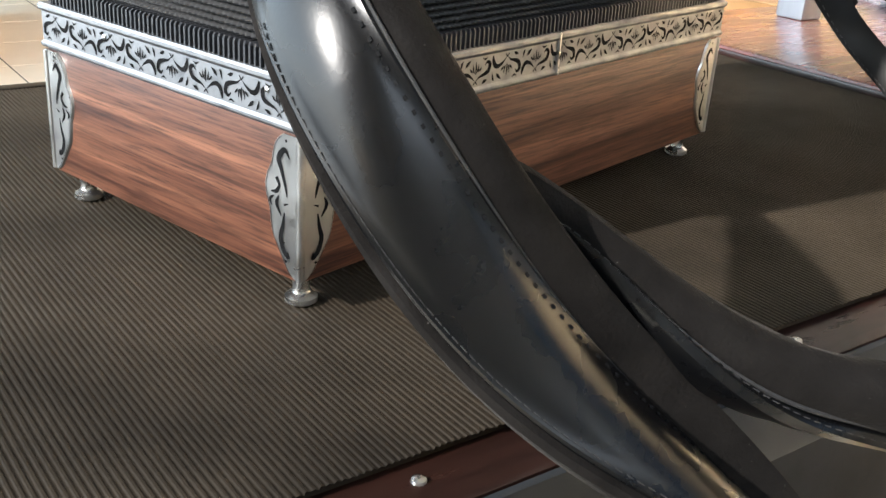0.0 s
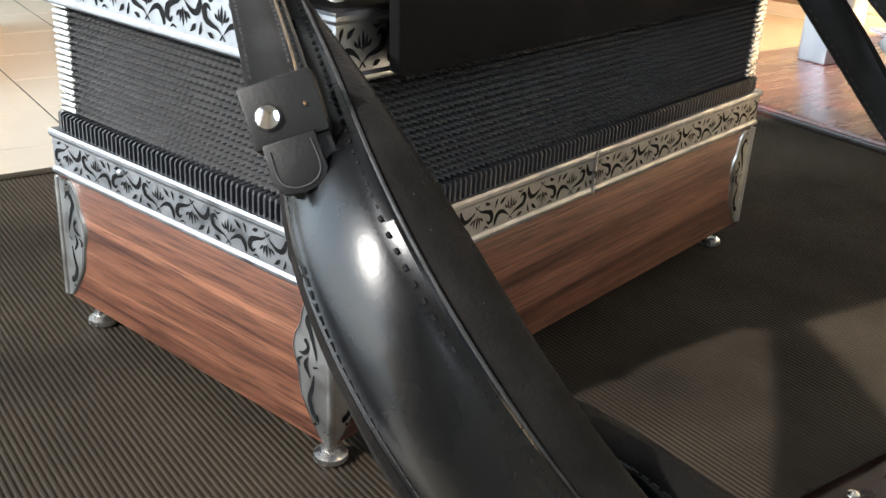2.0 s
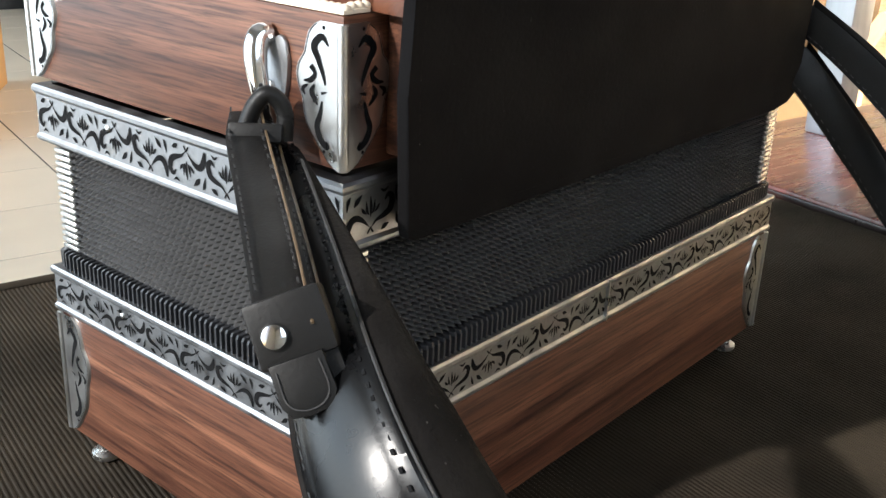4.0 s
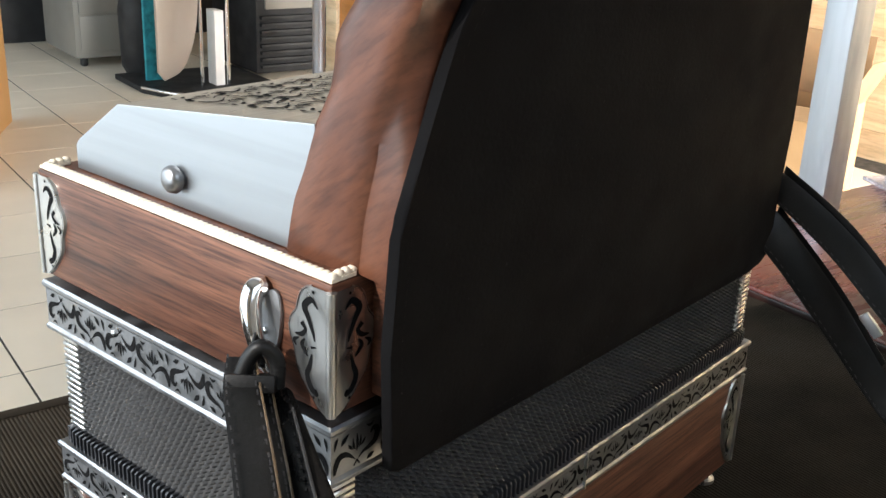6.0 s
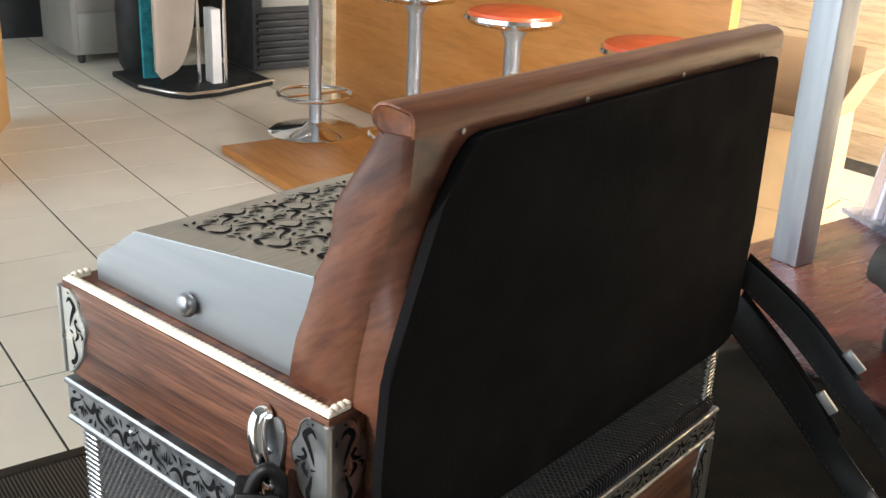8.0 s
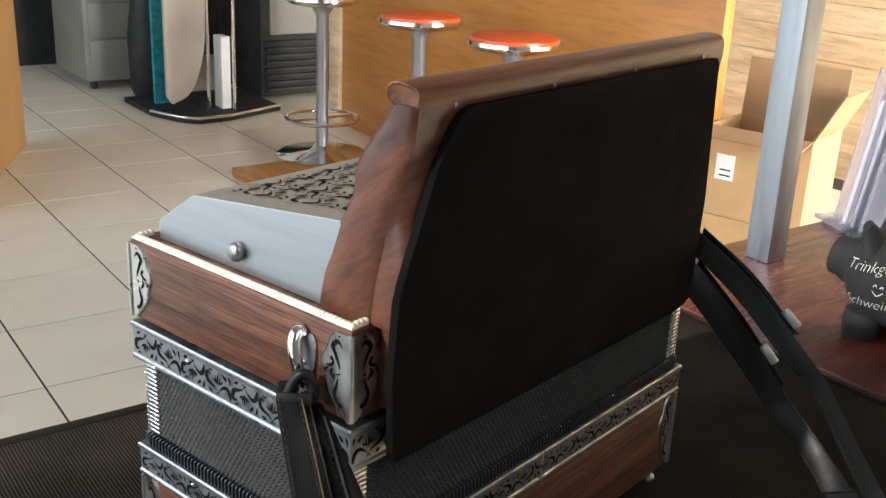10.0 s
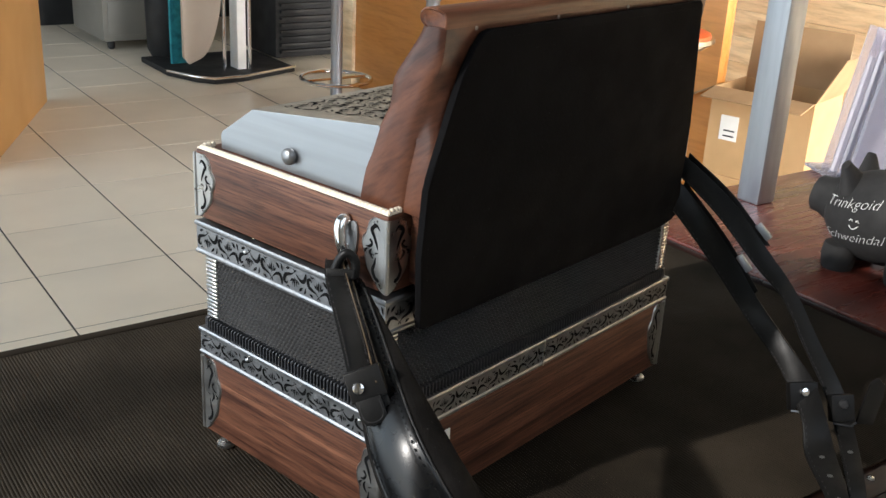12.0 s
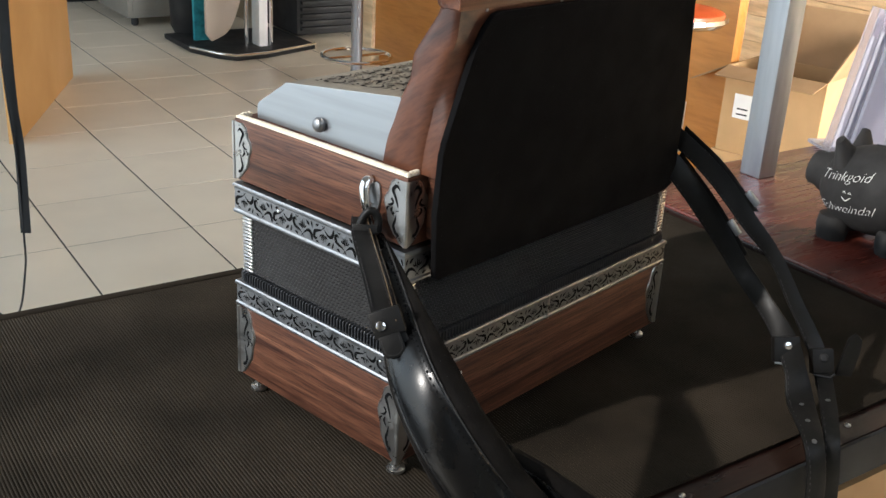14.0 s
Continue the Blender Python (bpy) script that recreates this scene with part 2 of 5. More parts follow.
def extrude(outline, d0, d1, axis="y", bevel=0.0, bm=None):
    """A flat outline in two axes, given depth along the third."""
    bm = bm or bmesh.new()

    def at(p, d):
        a, b = p
        return Vector({"x": (d, a, b), "y": (a, d, b), "z": (a, b, d)}[axis])

    lo = [bm.verts.new(at(p, d0)) for p in outline]
    hi = [bm.verts.new(at(p, d1)) for p in outline]
    n = len(outline)
    faces = [bm.faces.new(lo[::-1]), bm.faces.new(hi)]
    for k in range(n):
        faces.append(bm.faces.new((lo[k], lo[(k + 1) % n], hi[(k + 1) % n], hi[k])))
    if bevel:
        edges = [e for e in {e for f in faces[:2] for e in f.edges}]
        bmesh.ops.bevel(bm, geom=edges, offset=bevel, segments=2, affect="EDGES", profile=0.6)
    return bm


def smooth_path(points, per=8):
    """Catmull-Rom through vectors of any length."""
    p = [np.array(q, float) for q in points]
    p = [2 * p[0] - p[1]] + p + [2 * p[-1] - p[-2]]
    out = []
    for i in range(1, len(p) - 2):
        a, b, c, d = p[i - 1:i + 3]
        for k in range(per):
            t = k / per
            out.append(0.5 * (2 * b + (c - a) * t + (2 * a - 5 * b + 4 * c - d) * t * t + (3 * b - a - 3 * c + d) * t ** 3))
    return out + [p[-2]]


def tube(points, radius, n=10, bm=None, closed=False):
    """A round bar along points."""
    bm = bm or bmesh.new()
    pts = [Vector(p) for p in points]
    rings = []
    up = Vector((0.13, 0.21, 0.97))
    for i, p in enumerate(pts):
        a = pts[i - 1] if i or closed else p
        b = pts[(i + 1) % len(pts)] if closed or i + 1 < len(pts) else p
        d = (b - a).normalized()
        s = d.cross(up)
        s = s.normalized() if s.length > 1e-4 else Vector((1, 0, 0))
        w = s.cross(d)
        rings.append([bm.verts.new(p + radius * (math.cos(2 * math.pi * k / n) * s + math.sin(2 * math.pi * k / n) * w)) for k in range(n)])
    pairs = list(zip(rings, rings[1:])) + ([(rings[-1], rings[0])] if closed else [])
    for a, b in pairs:
        for k in range(n):
            bm.faces.new((a[k], a[(k + 1) % n], b[(k + 1) % n], b[k]))
    if not closed:
        bm.faces.new(rings[0][::-1])
        bm.faces.new(rings[-1])
    return bm


def band(stations, section, per=8, bm=None, soft=0):
    """Sweep a cross-section along stations (left edge, right edge). The section holds (across 0..1, thickness outward in metres)."""
    bm = bm or bmesh.new()
    lr = smooth_path([list(a) + list(b) for a, b in stations], per)
    outs = []
    for i, q in enumerate(lr):
        l, r = Vector(q[:3]), Vector(q[3:])
        a, b = lr[max(i - 1, 0)], lr[min(i + 1, len(lr) - 1)]
        along = (Vector(b[:3]) + Vector(b[3:]) - Vector(a[:3]) - Vector(a[3:])).normalized()
        outs.append(along.cross(r - l).normalized())
    rings = []
    for i, q in enumerate(lr):
        l, r = Vector(q[:3]), Vector(q[3:])
        out = sum(outs[max(0, i - soft):i + soft + 1], Vector()).normalized()
        full = min(1.0, (r - l).length / 0.028)
        rings.append([bm.verts.new(l + (r - l) * s + out * h * full) for s, h in section])
    n = len(section)
    for a, b in zip(rings, rings[1:]):
        for k in range(n):
            bm.faces.new((a[k], a[(k + 1) % n], b[(k + 1) % n], b[k]))
    bm.faces.new(rings[0][::-1])
    bm.faces.new(rings[-1])
    return bm, lr


def stroke(bm, pts, widths, place, lift=0.00018):
    """A flat tapering scroll stroke; place maps (a, b, height) into space."""
    path = smooth_path([(*p, w) for p, w in zip(pts, widths)], 5)
    lo, hi = [], []
    for i, (a, b, w) in enumerate(path):
        q0, q1 = path[max(i - 1, 0)], path[min(i + 1, len(path) - 1)]
        dx, dy = q1[0] - q0[0], q1[1] - q0[1]
        k = math.hypot(dx, dy) or 1
        nx, ny = -dy / k * w / 2, dx / k * w / 2
        lo.append(bm.verts.new(place(a - nx, b - ny, lift)))
        hi.append(bm.verts.new(place(a + nx, b + ny, lift)))
    for i in range(len(path) - 1):
        bm.faces.new((lo[i], lo[i + 1], hi[i + 1], hi[i]))


def disc(bm, a, b, r, place, lift=0.00018, n=10):
    bm.faces.new([bm.verts.new(place(a + r * math.cos(2 * math.pi * k / n), b + r * math.sin(2 * math.pi * k / n), lift)) for k in range(n)])


def motif(bm, w, h, place, flip=1, bold=0.66):
    """One length of foliate scrollwork: a palmette between two S-scrolls."""
    f = flip

    def s(pts, widths):
        stroke(bm, [(a * w, b * h * f) for a, b in pts], [x * h * bold for x in widths], place)

    s([(-0.47, 0.44), (-0.44, 0.22), (-0.36, 0.06), (-0.24, 0.06), (-0.12, 0.17), (-0.03, 0.30)], [0.10, 0.25, 0.25, 0.20, 0.11, 0.02])
    s([(0.02, 0.32), (0.12, 0.20), (0.26, 0.14), (0.40, 0.04), (0.44, -0.18), (0.36, -0.28), (0.29, -0.18)], [0.02, 0.11, 0.19, 0.26, 0.25, 0.16, 0.05])
    s([(0.00, 0.10), (0.01, -0.10), (0.0, -0.34)], [0.03, 0.13, 0.03])
    for m in (-1, 1):
        s([(m * 0.03, 0.04), (m * 0.07, -0.06), (m * 0.085, -0.26)], [0.02, 0.12, 0.02])
        s([(m * 0.08, 0.02), (m * 0.14, -0.06), (m * 0.18, -0.14)], [0.02, 0.12, 0.03])
        s([(m * 0.06, 0.44), (m * 0.02, 0.36), (m * 0.0, 0.30)], [0.06, 0.07, 0.02])
    s([(-0.33, -0.20), (-0.27, -0.30), (-0.17, -0.42)], [0.02, 0.20, 0.03])
    s([(0.22, 0.44), (0.29, 0.38), (0.38, 0.34)], [0.03, 0.19, 0.02])
    s([(-0.47, -0.14), (-0.44, -0.34), (-0.40, -0.44)], [0.02, 0.15, 0.04])
    s([(0.20, -0.44), (0.28, -0.38), (0.36, -0.44)], [0.03, 0.10, 0.03])

# ---- room ----
FLOOR = -0.75
CEILING = 3.30


def floor_and_walls():
    slab = solid("floor", box(-2.6, 4.2, -3.0, 7.2, FLOOR - 0.10, FLOOR - 0.0010), GROUT, room_pose(0, 0, 0), "cream ceramic tile floor with dark grout joints", "floor", kind="structure")
    solid("ceiling", box(-2.6, 4.2, -3.0, 7.2, CEILING, CEILING + 0.1), CEIL, room_pose(0, 0, 0), "plain grey shop ceiling", "ceiling", kind="structure")
    walls = (("wall_north", (-2.6, 4.2, 7.0, 7.2)), ("wall_east", (4.0, 4.2, -2.8, 7.0)))
    for name, (a, b, c, d) in walls:
        solid(name, box(a, b, c, d, FLOOR, CEILING), WALL, room_pose(0, 0, 0), "plain grey interior shop wall", "wall", kind="structure")
    # shop-front walls with wide openings
    for name, boxes in (("wall_west", [(-2.6, -2.45, -3.0, 7.0, FLOOR, -0.70), (-2.6, -2.45, -3.0, 7.0, 3.15, CEILING), (-2.6, -2.45, 6.8, 7.0, -0.70, 3.15), (-2.6, -2.45, -3.0, -1.2, -0.70, 3.15)]),
                        ("wall_south", [(-2.45, 4.0, -3.0, -2.85, FLOOR, -0.35), (-2.45, 4.0, -3.0, -2.85, 3.15, CEILING), (-2.45, -1.2, -3.0, -2.85, -0.35, 3.15), (1.4, 1.95, -3.0, -2.85, -0.35, 3.15), (-1.2, 1.4, -3.0, -2.85, -0.35, 1.3), (3.9, 4.0, -3.0, -2.85, -0.35, 3.15)])):
        bm = bmesh.new()
        for q in boxes:
            box(*q, bm=bm)
        solid(name, bm, WALL, room_pose(0, 0, 0), "grey shop wall with a wide window opening", "wall", kind="structure")
    # unseen sheet added outside to keep direct sun off the floor beyond v 0.75
    solid("awning", box(-7.5, -2.62, 0.75, 7.0, 3.2, 3.25), WALL, room_pose(0, 0, 0), "unseen added sheet outside the window opening that blocks the sun", "canopy", kind="structure")
    return slab


floor = floor_and_walls()


def counter_panel():
    """The tall orange panel that stands on the tiles."""
    ob = thing("display_counter", room_pose(0.455, 3.478, FLOOR, -0.8), "tall orange-brown wooden display panel standing on the floor", "counter")
    bm = box(0, 1.09, 0, 0.035, 0, 0.84, 0.003)
    p = part("board", bm, PANELBOARD, ob)
    p.matrix_local = pose(0, 0, 0, 0, 0, 65)
    q = part("edge_strip", box(-0.012, -0.001, -0.001, 0.036, 0, 0.84, 0.002), PANELBOARD, ob, "tan edge strip")
    q.matrix_local = pose(0, 0, 0, 0, 0, 65)


counter_panel()


def bar():
    ob = thing("bar_counter", room_pose(2.401, 1.755, FLOOR, -0.45), "orange-brown wooden bar counter front with plank top", "bar")
    part("front_panel", box(0, 0.03, 0, 2.40, 0.08, 1.05, 0.003), BARWOOD, ob)
    part("end_post", box(-0.02, 0.08, 2.40, 2.50, 0, 1.05, 0.004), PLANK, ob, "paler wooden end post")
    part("body", box(0.03, 0.042, 0.0, 2.40, 0.0, 1.04, 0.003), BARWOOD, ob)
    part("top", box(-0.12, 0.14, -0.02, 2.52, 1.05, 1.09, 0.006), BARWOOD, ob)
    solid("bar_step", box(-0.88, -0.002, 0.2, 1.80, 0, 0.035, 0.006), BARWOOD, room_pose(2.401, 1.755, FLOOR, -0.45), "worn wooden floor step in front of the bar", "step")


bar()


def bar_stool():
    ob = thing("bar_stool", room_pose(1.983, 3.576, FLOOR + 0.035), "chrome bar stool with an orange-red round seat", "stool", "stools along the bar")
    part("base", lathe([(0.20, 0), (0.205, 0.006), (0.19, 0.016), (0.06, 0.03), (0.035, 0.05)], 32), CHROME, ob)
    part("post", lathe([(0.027, 0.045), (0.027, 0.62), (0.045, 0.65), (0.05, 0.665)], 20), STEEL, ob)
    bm = tube([(0.16 * math.cos(a * math.pi / 18), 0.16 * math.sin(a * math.pi / 18), 0.17) for a in range(36)], 0.009, 8, closed=True)
    tube([(-0.16, 0, 0.17), (0.16, 0, 0.17)], 0.006, 8, bm)
    part("foot_ring", bm, CHROME, ob)
    part("seat_rim", lathe([(0.09, 0.660), (0.145, 0.672), (0.162, 0.688), (0.160, 0.700), (0.146, 0.702)], 36), CHROME, ob)
    part("seat_pad", lathe([(0.150, 0.698), (0.148, 0.710), (0.132, 0.716), (0.04, 0.719)], 36), RED, ob, "orange-red padded seat")
    for u, v in ((1.981, 2.827), (1.969, 2.255), (1.957, 1.624)):
        copy_thing(ob, room_pose(u, v, FLOOR + 0.035))


bar_stool()


def copier():
    ob = thing("office_copier", room_pose(1.552, 5.550, FLOOR), "beige-grey office copier on castors", "copier")
    part("body", box(0, 0.52, 0, 0.6, 0.05, 0.95, 0.02), GREY, ob)
    for k, z in enumerate((0.09, 0.30, 0.50)):
        d = part("paper_drawer", box(0.03, 0.50, -0.012, 0.0, z, z + 0.195, 0.005), GREY, ob)
        part("handle", box(0.30, 0.42, -0.016, -0.010, z + 0.13, z + 0.15, 0.002), DARKBOARD, d, "dark recessed handle")
    for x in (0.06, 0.56):
        part("castor", lathe([(0.014, 0), (0.022, 0.01), (0.022, 0.04), (0.012, 0.055)], 12), BLACK, ob).location = (x, 0.06, 0)


copier()


def fridge():
    ob = thing("drinks_fridge", room_pose(2.345, 4.905, FLOOR), "black drinks fridge with a louvred base", "fridge")
    part("cabinet", box(0, 0.70, 0.02, 0.60, 0.02, 1.70, 0.01), BLACK, ob)
    part("glass_door", box(0.05, 0.66, 0, 0.018, 0.37, 1.66, 0.004), GREY, ob, "pale glass door")
    for k in range(8):
        part("louvre", box(0.02, 0.68, -0.012, 0.02, 0.05 + k * 0.038, 0.070 + k * 0.038, 0.004), BLACK, ob)


fridge()


def board_rack():
    """A low dark stand with a pale curved board, a teal cloth and white prints."""
    ob = thing("board_stand", room_pose(1.66, 4.524, FLOOR), "dark floor stand with chrome uprights and rounded front", "stand")
    base = [(-0.02, 0.26), (0.06, 0.06), (0.13, -0.02), (0.30, -0.01), (0.66, 0.12), (0.66, 0.66), (-0.02, 0.66)]
    part("base_plate", extrude(base, 0, 0.03, "z", 0.006), BLACK, ob)
    part("trim", tube([(a, b, 0.03) for a, b in base[:5]], 0.008), CHROME, ob, "chrome edge trim")
    for x, y in ((0.40, 0.14), (0.28, 0.20)):
        part("upright", tube([(x, y, 0.03), (x, y, 1.5)], 0.010), CHROME, ob)
    bm = bmesh.new()
    pts = smooth_path([(0, 0.04), (0.10, 0.10), (0.17, 0.28), (0.19, 0.55), (0.18, 1.2)], 8)
    out = [(a, b) for a, b in pts] + [(-0.03, 1.2), (-0.03, 0.08)]
    o = extrude(out, 0, 0.03, "y", 0.004, bm)
    solid("curved_board", o, PALE, room_pose(1.735, 4.704, FLOOR + 0.03), "pale beige board with a rounded lower end", "board")
    bm = bmesh.new()
    box(0, 0.10, 0, 0.03, 0, 1.2, 0.01, bm)
    solid("teal_banner", bm, TEAL, room_pose(1.72, 4.924, FLOOR + 0.03), "teal patterned cloth hanging beside the board", "cloth")
    solid("print_board", box(0, 0.05, 0, 0.10, 0, 0.38, 0.003), PAPER, room_pose(1.995, 4.674, FLOOR + 0.03), "pale mounted print standing upright", "print")
    solid("dark_bag", lathe([(0.09, 0), (0.12, 0.06), (0.125, 0.35), (0.09, 0.6), (0.04, 0.7)], 20), BLACK, room_pose(1.82, 5.224, FLOOR), "black slumped bag standing on the tiles", "bag")
    solid("dark_cabinet", box(0, 3.6, 0, 0.45, 0, 1.5, 0.01), BLACK, room_pose(0.3, 6.5, FLOOR), "long dark cabinet against the back wall", "cabinet")


board_rack()


def carton(name, w, d, h, m, label, open_top=False, sticker=False):
    ob = thing(name, m, label, "carton", "cardboard cartons")
    t = 0.006
    part("side", box(0, t, 0, d, 0, h), CARTON, ob)
    part("side", box(w - t, w, 0, d, 0, h), CARTON, ob)
    part("side", box(t, w - t, 0, t, 0, h), CARTON, ob)
    part("side", box(t, w - t, d - t, d, 0, h), CARTON, ob)
    part("bottom", box(t, w - t, t, d - t, 0, t), CARTON, ob)
    if open_top:
        # west flap leans in, south and east flaps stand up, north flap hangs out
        for m, ln, wd in ((pose(0, 0.004, h, 0, -100, 0), d - 0.008, 0.10), (pose(w, 0.004, h, 0, 6, 0), d - 0.008, 0.19)):
            f = part("flap", box(-0.004, 0, 0, ln, 0, wd), CARTON_IN, ob)
            f.matrix_local = m
        for m, ln, wd in ((pose(0.006, 0, h, 26, 0, 0), w - 0.012, 0.16), (pose(0.006, d, h, -118, 0, 0), w - 0.012, 0.15)):
            f = part("flap", box(0, ln, 0, 0.004, 0, wd), CARTON_IN, ob)
            f.matrix_local = m
    else:
        part("lid", box(t, w - t, t, d - t, h - t, h), CARTON, ob)
        part("tape", box(w * 0.47, w * 0.53, -0.001, d + 0.001, h - 0.004, h + 0.001), PALE, ob, "beige packing tape")
    if sticker:
        s = part("label", box(-0.0012, 0, d - 0.104, d - 0.042, h - 0.170, h - 0.088), PAPER, ob, "white address label with grey bars")
        for k in (0.140, 0.158):
            part("bar", box(-0.002, -0.0012, d - 0.094, d - 0.056, h - k, h - k + 0.005), BLACK, s)
    return ob


carton("carton", 0.26, 0.36, 0.240, room_pose(2.424, 1.378, FLOOR, 15), "closed brown cardboard carton under the open one")
carton("carton", 0.24, 0.34, 0.289, room_pose(2.430, 1.387, FLOOR + 0.241, 15), "open brown cardboard carton with raised flaps and white label", True, True)

# ---- table ----
T_FRONT, T_BACK, MAT_R, T_LEFT, T_RIGHT = -0.140, 0.427, 0.648, -0.62, 1.30
RIB = 0.0029


def table():
    ob = thing("display_table", room_pose(0, 0, 0), "dark stained wooden display table with a dark grey edge", "table")
    part("top", box(T_LEFT, T_RIGHT, T_FRONT, T_BACK + 0.006, -0.034, -0.0045, 0.003), DARKWOOD, ob)
    part("front_edge", box(T_LEFT, T_RIGHT, T_FRONT - 0.0045, T_FRONT - 0.0005, -0.046, -0.0050, 0.0012), EDGE, ob, "dark grey laminate edge strip")
    part("front_panel", box(T_LEFT + 0.03, 0.395, T_FRONT + 0.031, T_FRONT + 0.043, -0.42, -0.0605, 0.002), DARKBOARD, ob, "black front panel")
    part("apron", box(T_LEFT + 0.02, T_RIGHT - 0.02, T_FRONT + 0.03, T_BACK - 0.02, -0.060, -0.0345, 0.003), DARKBOARD, ob)
    for u in (T_LEFT + 0.05, T_RIGHT - 0.05):
        for v in (T_FRONT + 0.06, T_BACK - 0.05):
            part("leg", box(u - 0.03, u + 0.03, v - 0.03, v + 0.03, FLOOR, -0.060, 0.004), DARKBOARD, ob)
    side = thing("side_top", room_pose(0, 0, 0), "glossy red-brown mahogany board lying on the table", "board")
    part("board", box(MAT_R, T_RIGHT, T_FRONT + 0.001, T_BACK + 0.03, -0.004, 0.009, 0.004), REDWOOD, side)
    part("edge_moulding", box(MAT_R - 0.0037, MAT_R - 0.0003, T_FRONT + 0.003, T_BACK + 0.028, -0.0038, 0.0058, 0.0014), DARKWOOD, side, "dark rounded edge moulding")


table()


def rubber_mat():
    bm = bmesh.new()
    n = int((MAT_R - 0.004 - T_LEFT) / RIB)
    rows = []
    v0, v1 = -0.114, 0.421
    prof = ((0.0, 0.0), (0.34, 0.0), (0.54, -0.00050), (0.80, -0.00050))
    for k in range(n):
        for s, z in prof:
            u = T_LEFT + 0.004 + (k + s) * RIB
            j = 0.0012 * (noise.noise((k * 1.7, 0, 0)))
            rows.append((bm.verts.new((u, v0 + j, z)), bm.verts.new((u, v1, z))))
    for a, b in zip(rows, rows[1:]):
        bm.faces.new((a[0], b[0], b[1], a[1]))
    ob = thing("rubber_mat", room_pose(0, 0, 0), "dark brown-black ribbed rubber mat on the table", "mat")
    part("ribs", bm, RUBBER, ob, smooth=False)
    part("backing", box(T_LEFT + 0.003, MAT_R - 0.004, v0 + 0.002, v1, -0.004, -0.0013), RUBBER, ob)
    part("border", box(T_LEFT + 0.003, MAT_R - 0.004, v1, v1 + 0.012, -0.004, 0.0006, 0.0008), RUBBER, ob, "plain stitched rear border")
    for u in (-0.02, 0.19, 0.40):
        part("rivet", lathe([(0.003, 0), (0.0028, 0.0012), (0.0012, 0.0020)], 12), SILVER_BRIGHT, ob).location = (u, v0 - 0.009, -0.0043)


rubber_mat()

# ---- accordion ----
L, W = 0.370, 0.196
Z_FOOT, Z_LOW, Z_BAND, Z_RIM, Z_BEL, Z_BAND2, Z_UP, Z_TOP = 0.015, 0.083, 0.106, 0.115, 0.168, 0.194, 0.197, 0.249
acc = thing("button_accordion", pose(0, 0, 0), "walnut diatonic button accordion with silver scroll bands", "accordion")


def left_face(a, b, h):
    return Vector((-h, a, b))


def front_face(a, b, h):
    return Vector((a, -h, b))


def casings():
    for name, z0, z1, label in (("bass_casing", Z_FOOT, Z_LOW, "walnut-veneered lower casing"), ("treble_casing", Z_UP, Z_TOP, "walnut-veneered upper casing")):
        ob = part(name, box(0, L, 0, W, z0, z1, 0.0015), WALNUT, acc, label)
        ob.data.materials.append(WALNUT_SIDE)
        for f in ob.data.polygons:
            if abs(f.normal.x) > 0.6:
                f.material_index = 1
    prof = [(0.0060, 0), (0.0075, 0.0012), (0.0075, 0.0035), (0.0045, 0.0055), (0.0036, 0.0085), (0.0046, 0.012), (0.0060, 0.0149)]
    for x, y in ((0.010, 0.010), (L - 0.012, 0.011), (0.010, W - 0.013), (L - 0.012, W - 0.013)):
        part("foot", lathe(prof, 20), SILVER_BRIGHT, acc, "turned silver foot").location = (x, y, 0.0)


casings()


def frame_band(z0, z1):
    """A silver frame round the instrument with rounded borders and pierced scrolls."""
    bm = bmesh.new()
    e = 0.0010
    prof = [(-0.004, z0), (e + 0.0004, z0), (e + 0.0010, z0 + 0.0010), (e + 0.0010, z0 + 0.0022), (e + 0.0003, z0 + 0.0032), (e, z0 + 0.0036),
            (e, z1 - 0.0046), (e + 0.0005, z1 - 0.0042), (e + 0.0012, z1 - 0.0030), (e + 0.0012, z1 - 0.0014), (e + 0.0004, z1 - 0.0002), (-0.004, z1)]
    ring = []
    for d, z in prof:
        ring.append([bm.verts.new(p) for p in ((-d, -d, z), (L + d, -d, z), (L + d, W + d, z), (-d, W + d, z))])
    for a, b in zip(ring, ring[1:]):
        for k in range(4):
            bm.faces.new((a[k], a[(k + 1) % 4], b[(k + 1) % 4], b[k]))
    fr = part("silver_band", bm, SILVER, acc, "antique silver band with pierced scrollwork", smooth=False)
    h = (z1 - z0) - 0.0086
    zc = (z0 + 0.0036 + z1 - 0.0046) / 2
    step = 0.0245
    for side, length in (("left", W), ("front", L), ("right", W)):
        n = int(round(length / step))
        w = length / n
        bm = bmesh.new()
        for k in range(n):
            c = (k + 0.5) * w
            if side == "front":
                motif(bm, w, h, lambda a, b, q: Vector((c + a, -e - q, zc + b)), 1 if k % 2 else -1)
            elif side == "left":
                motif(bm, w, h, lambda a, b, q: Vector((-e - q, c + a, zc + b)), 1 if k % 2 else -1)
            else:
                motif(bm, w, h, lambda a, b, q: Vector((L + e + q, c + a, zc + b)), 1 if k % 2 else -1)
        tagged(part("scrollwork", bm, INLAY, fr), kind="stuff")
    for y, x in ((0.140, None), (0.02, None)):
        part("screw", lathe([(0.0014, 0), (0.0013, 0.0006), (0.0006, 0.001)], 12, m=pose(0, 0, 0, 0, -90, 0)), SILVER_BRIGHT, fr).location = (-e, y, zc + 0.004)
    part("joint", box(0.180 - 0.0006, 0.180 + 0.0006, -e - 0.0016, -e, z0 + 0.0004, z1 - 0.0004), SILVER_BRIGHT, fr)


frame_band(Z_LOW, Z_BAND)
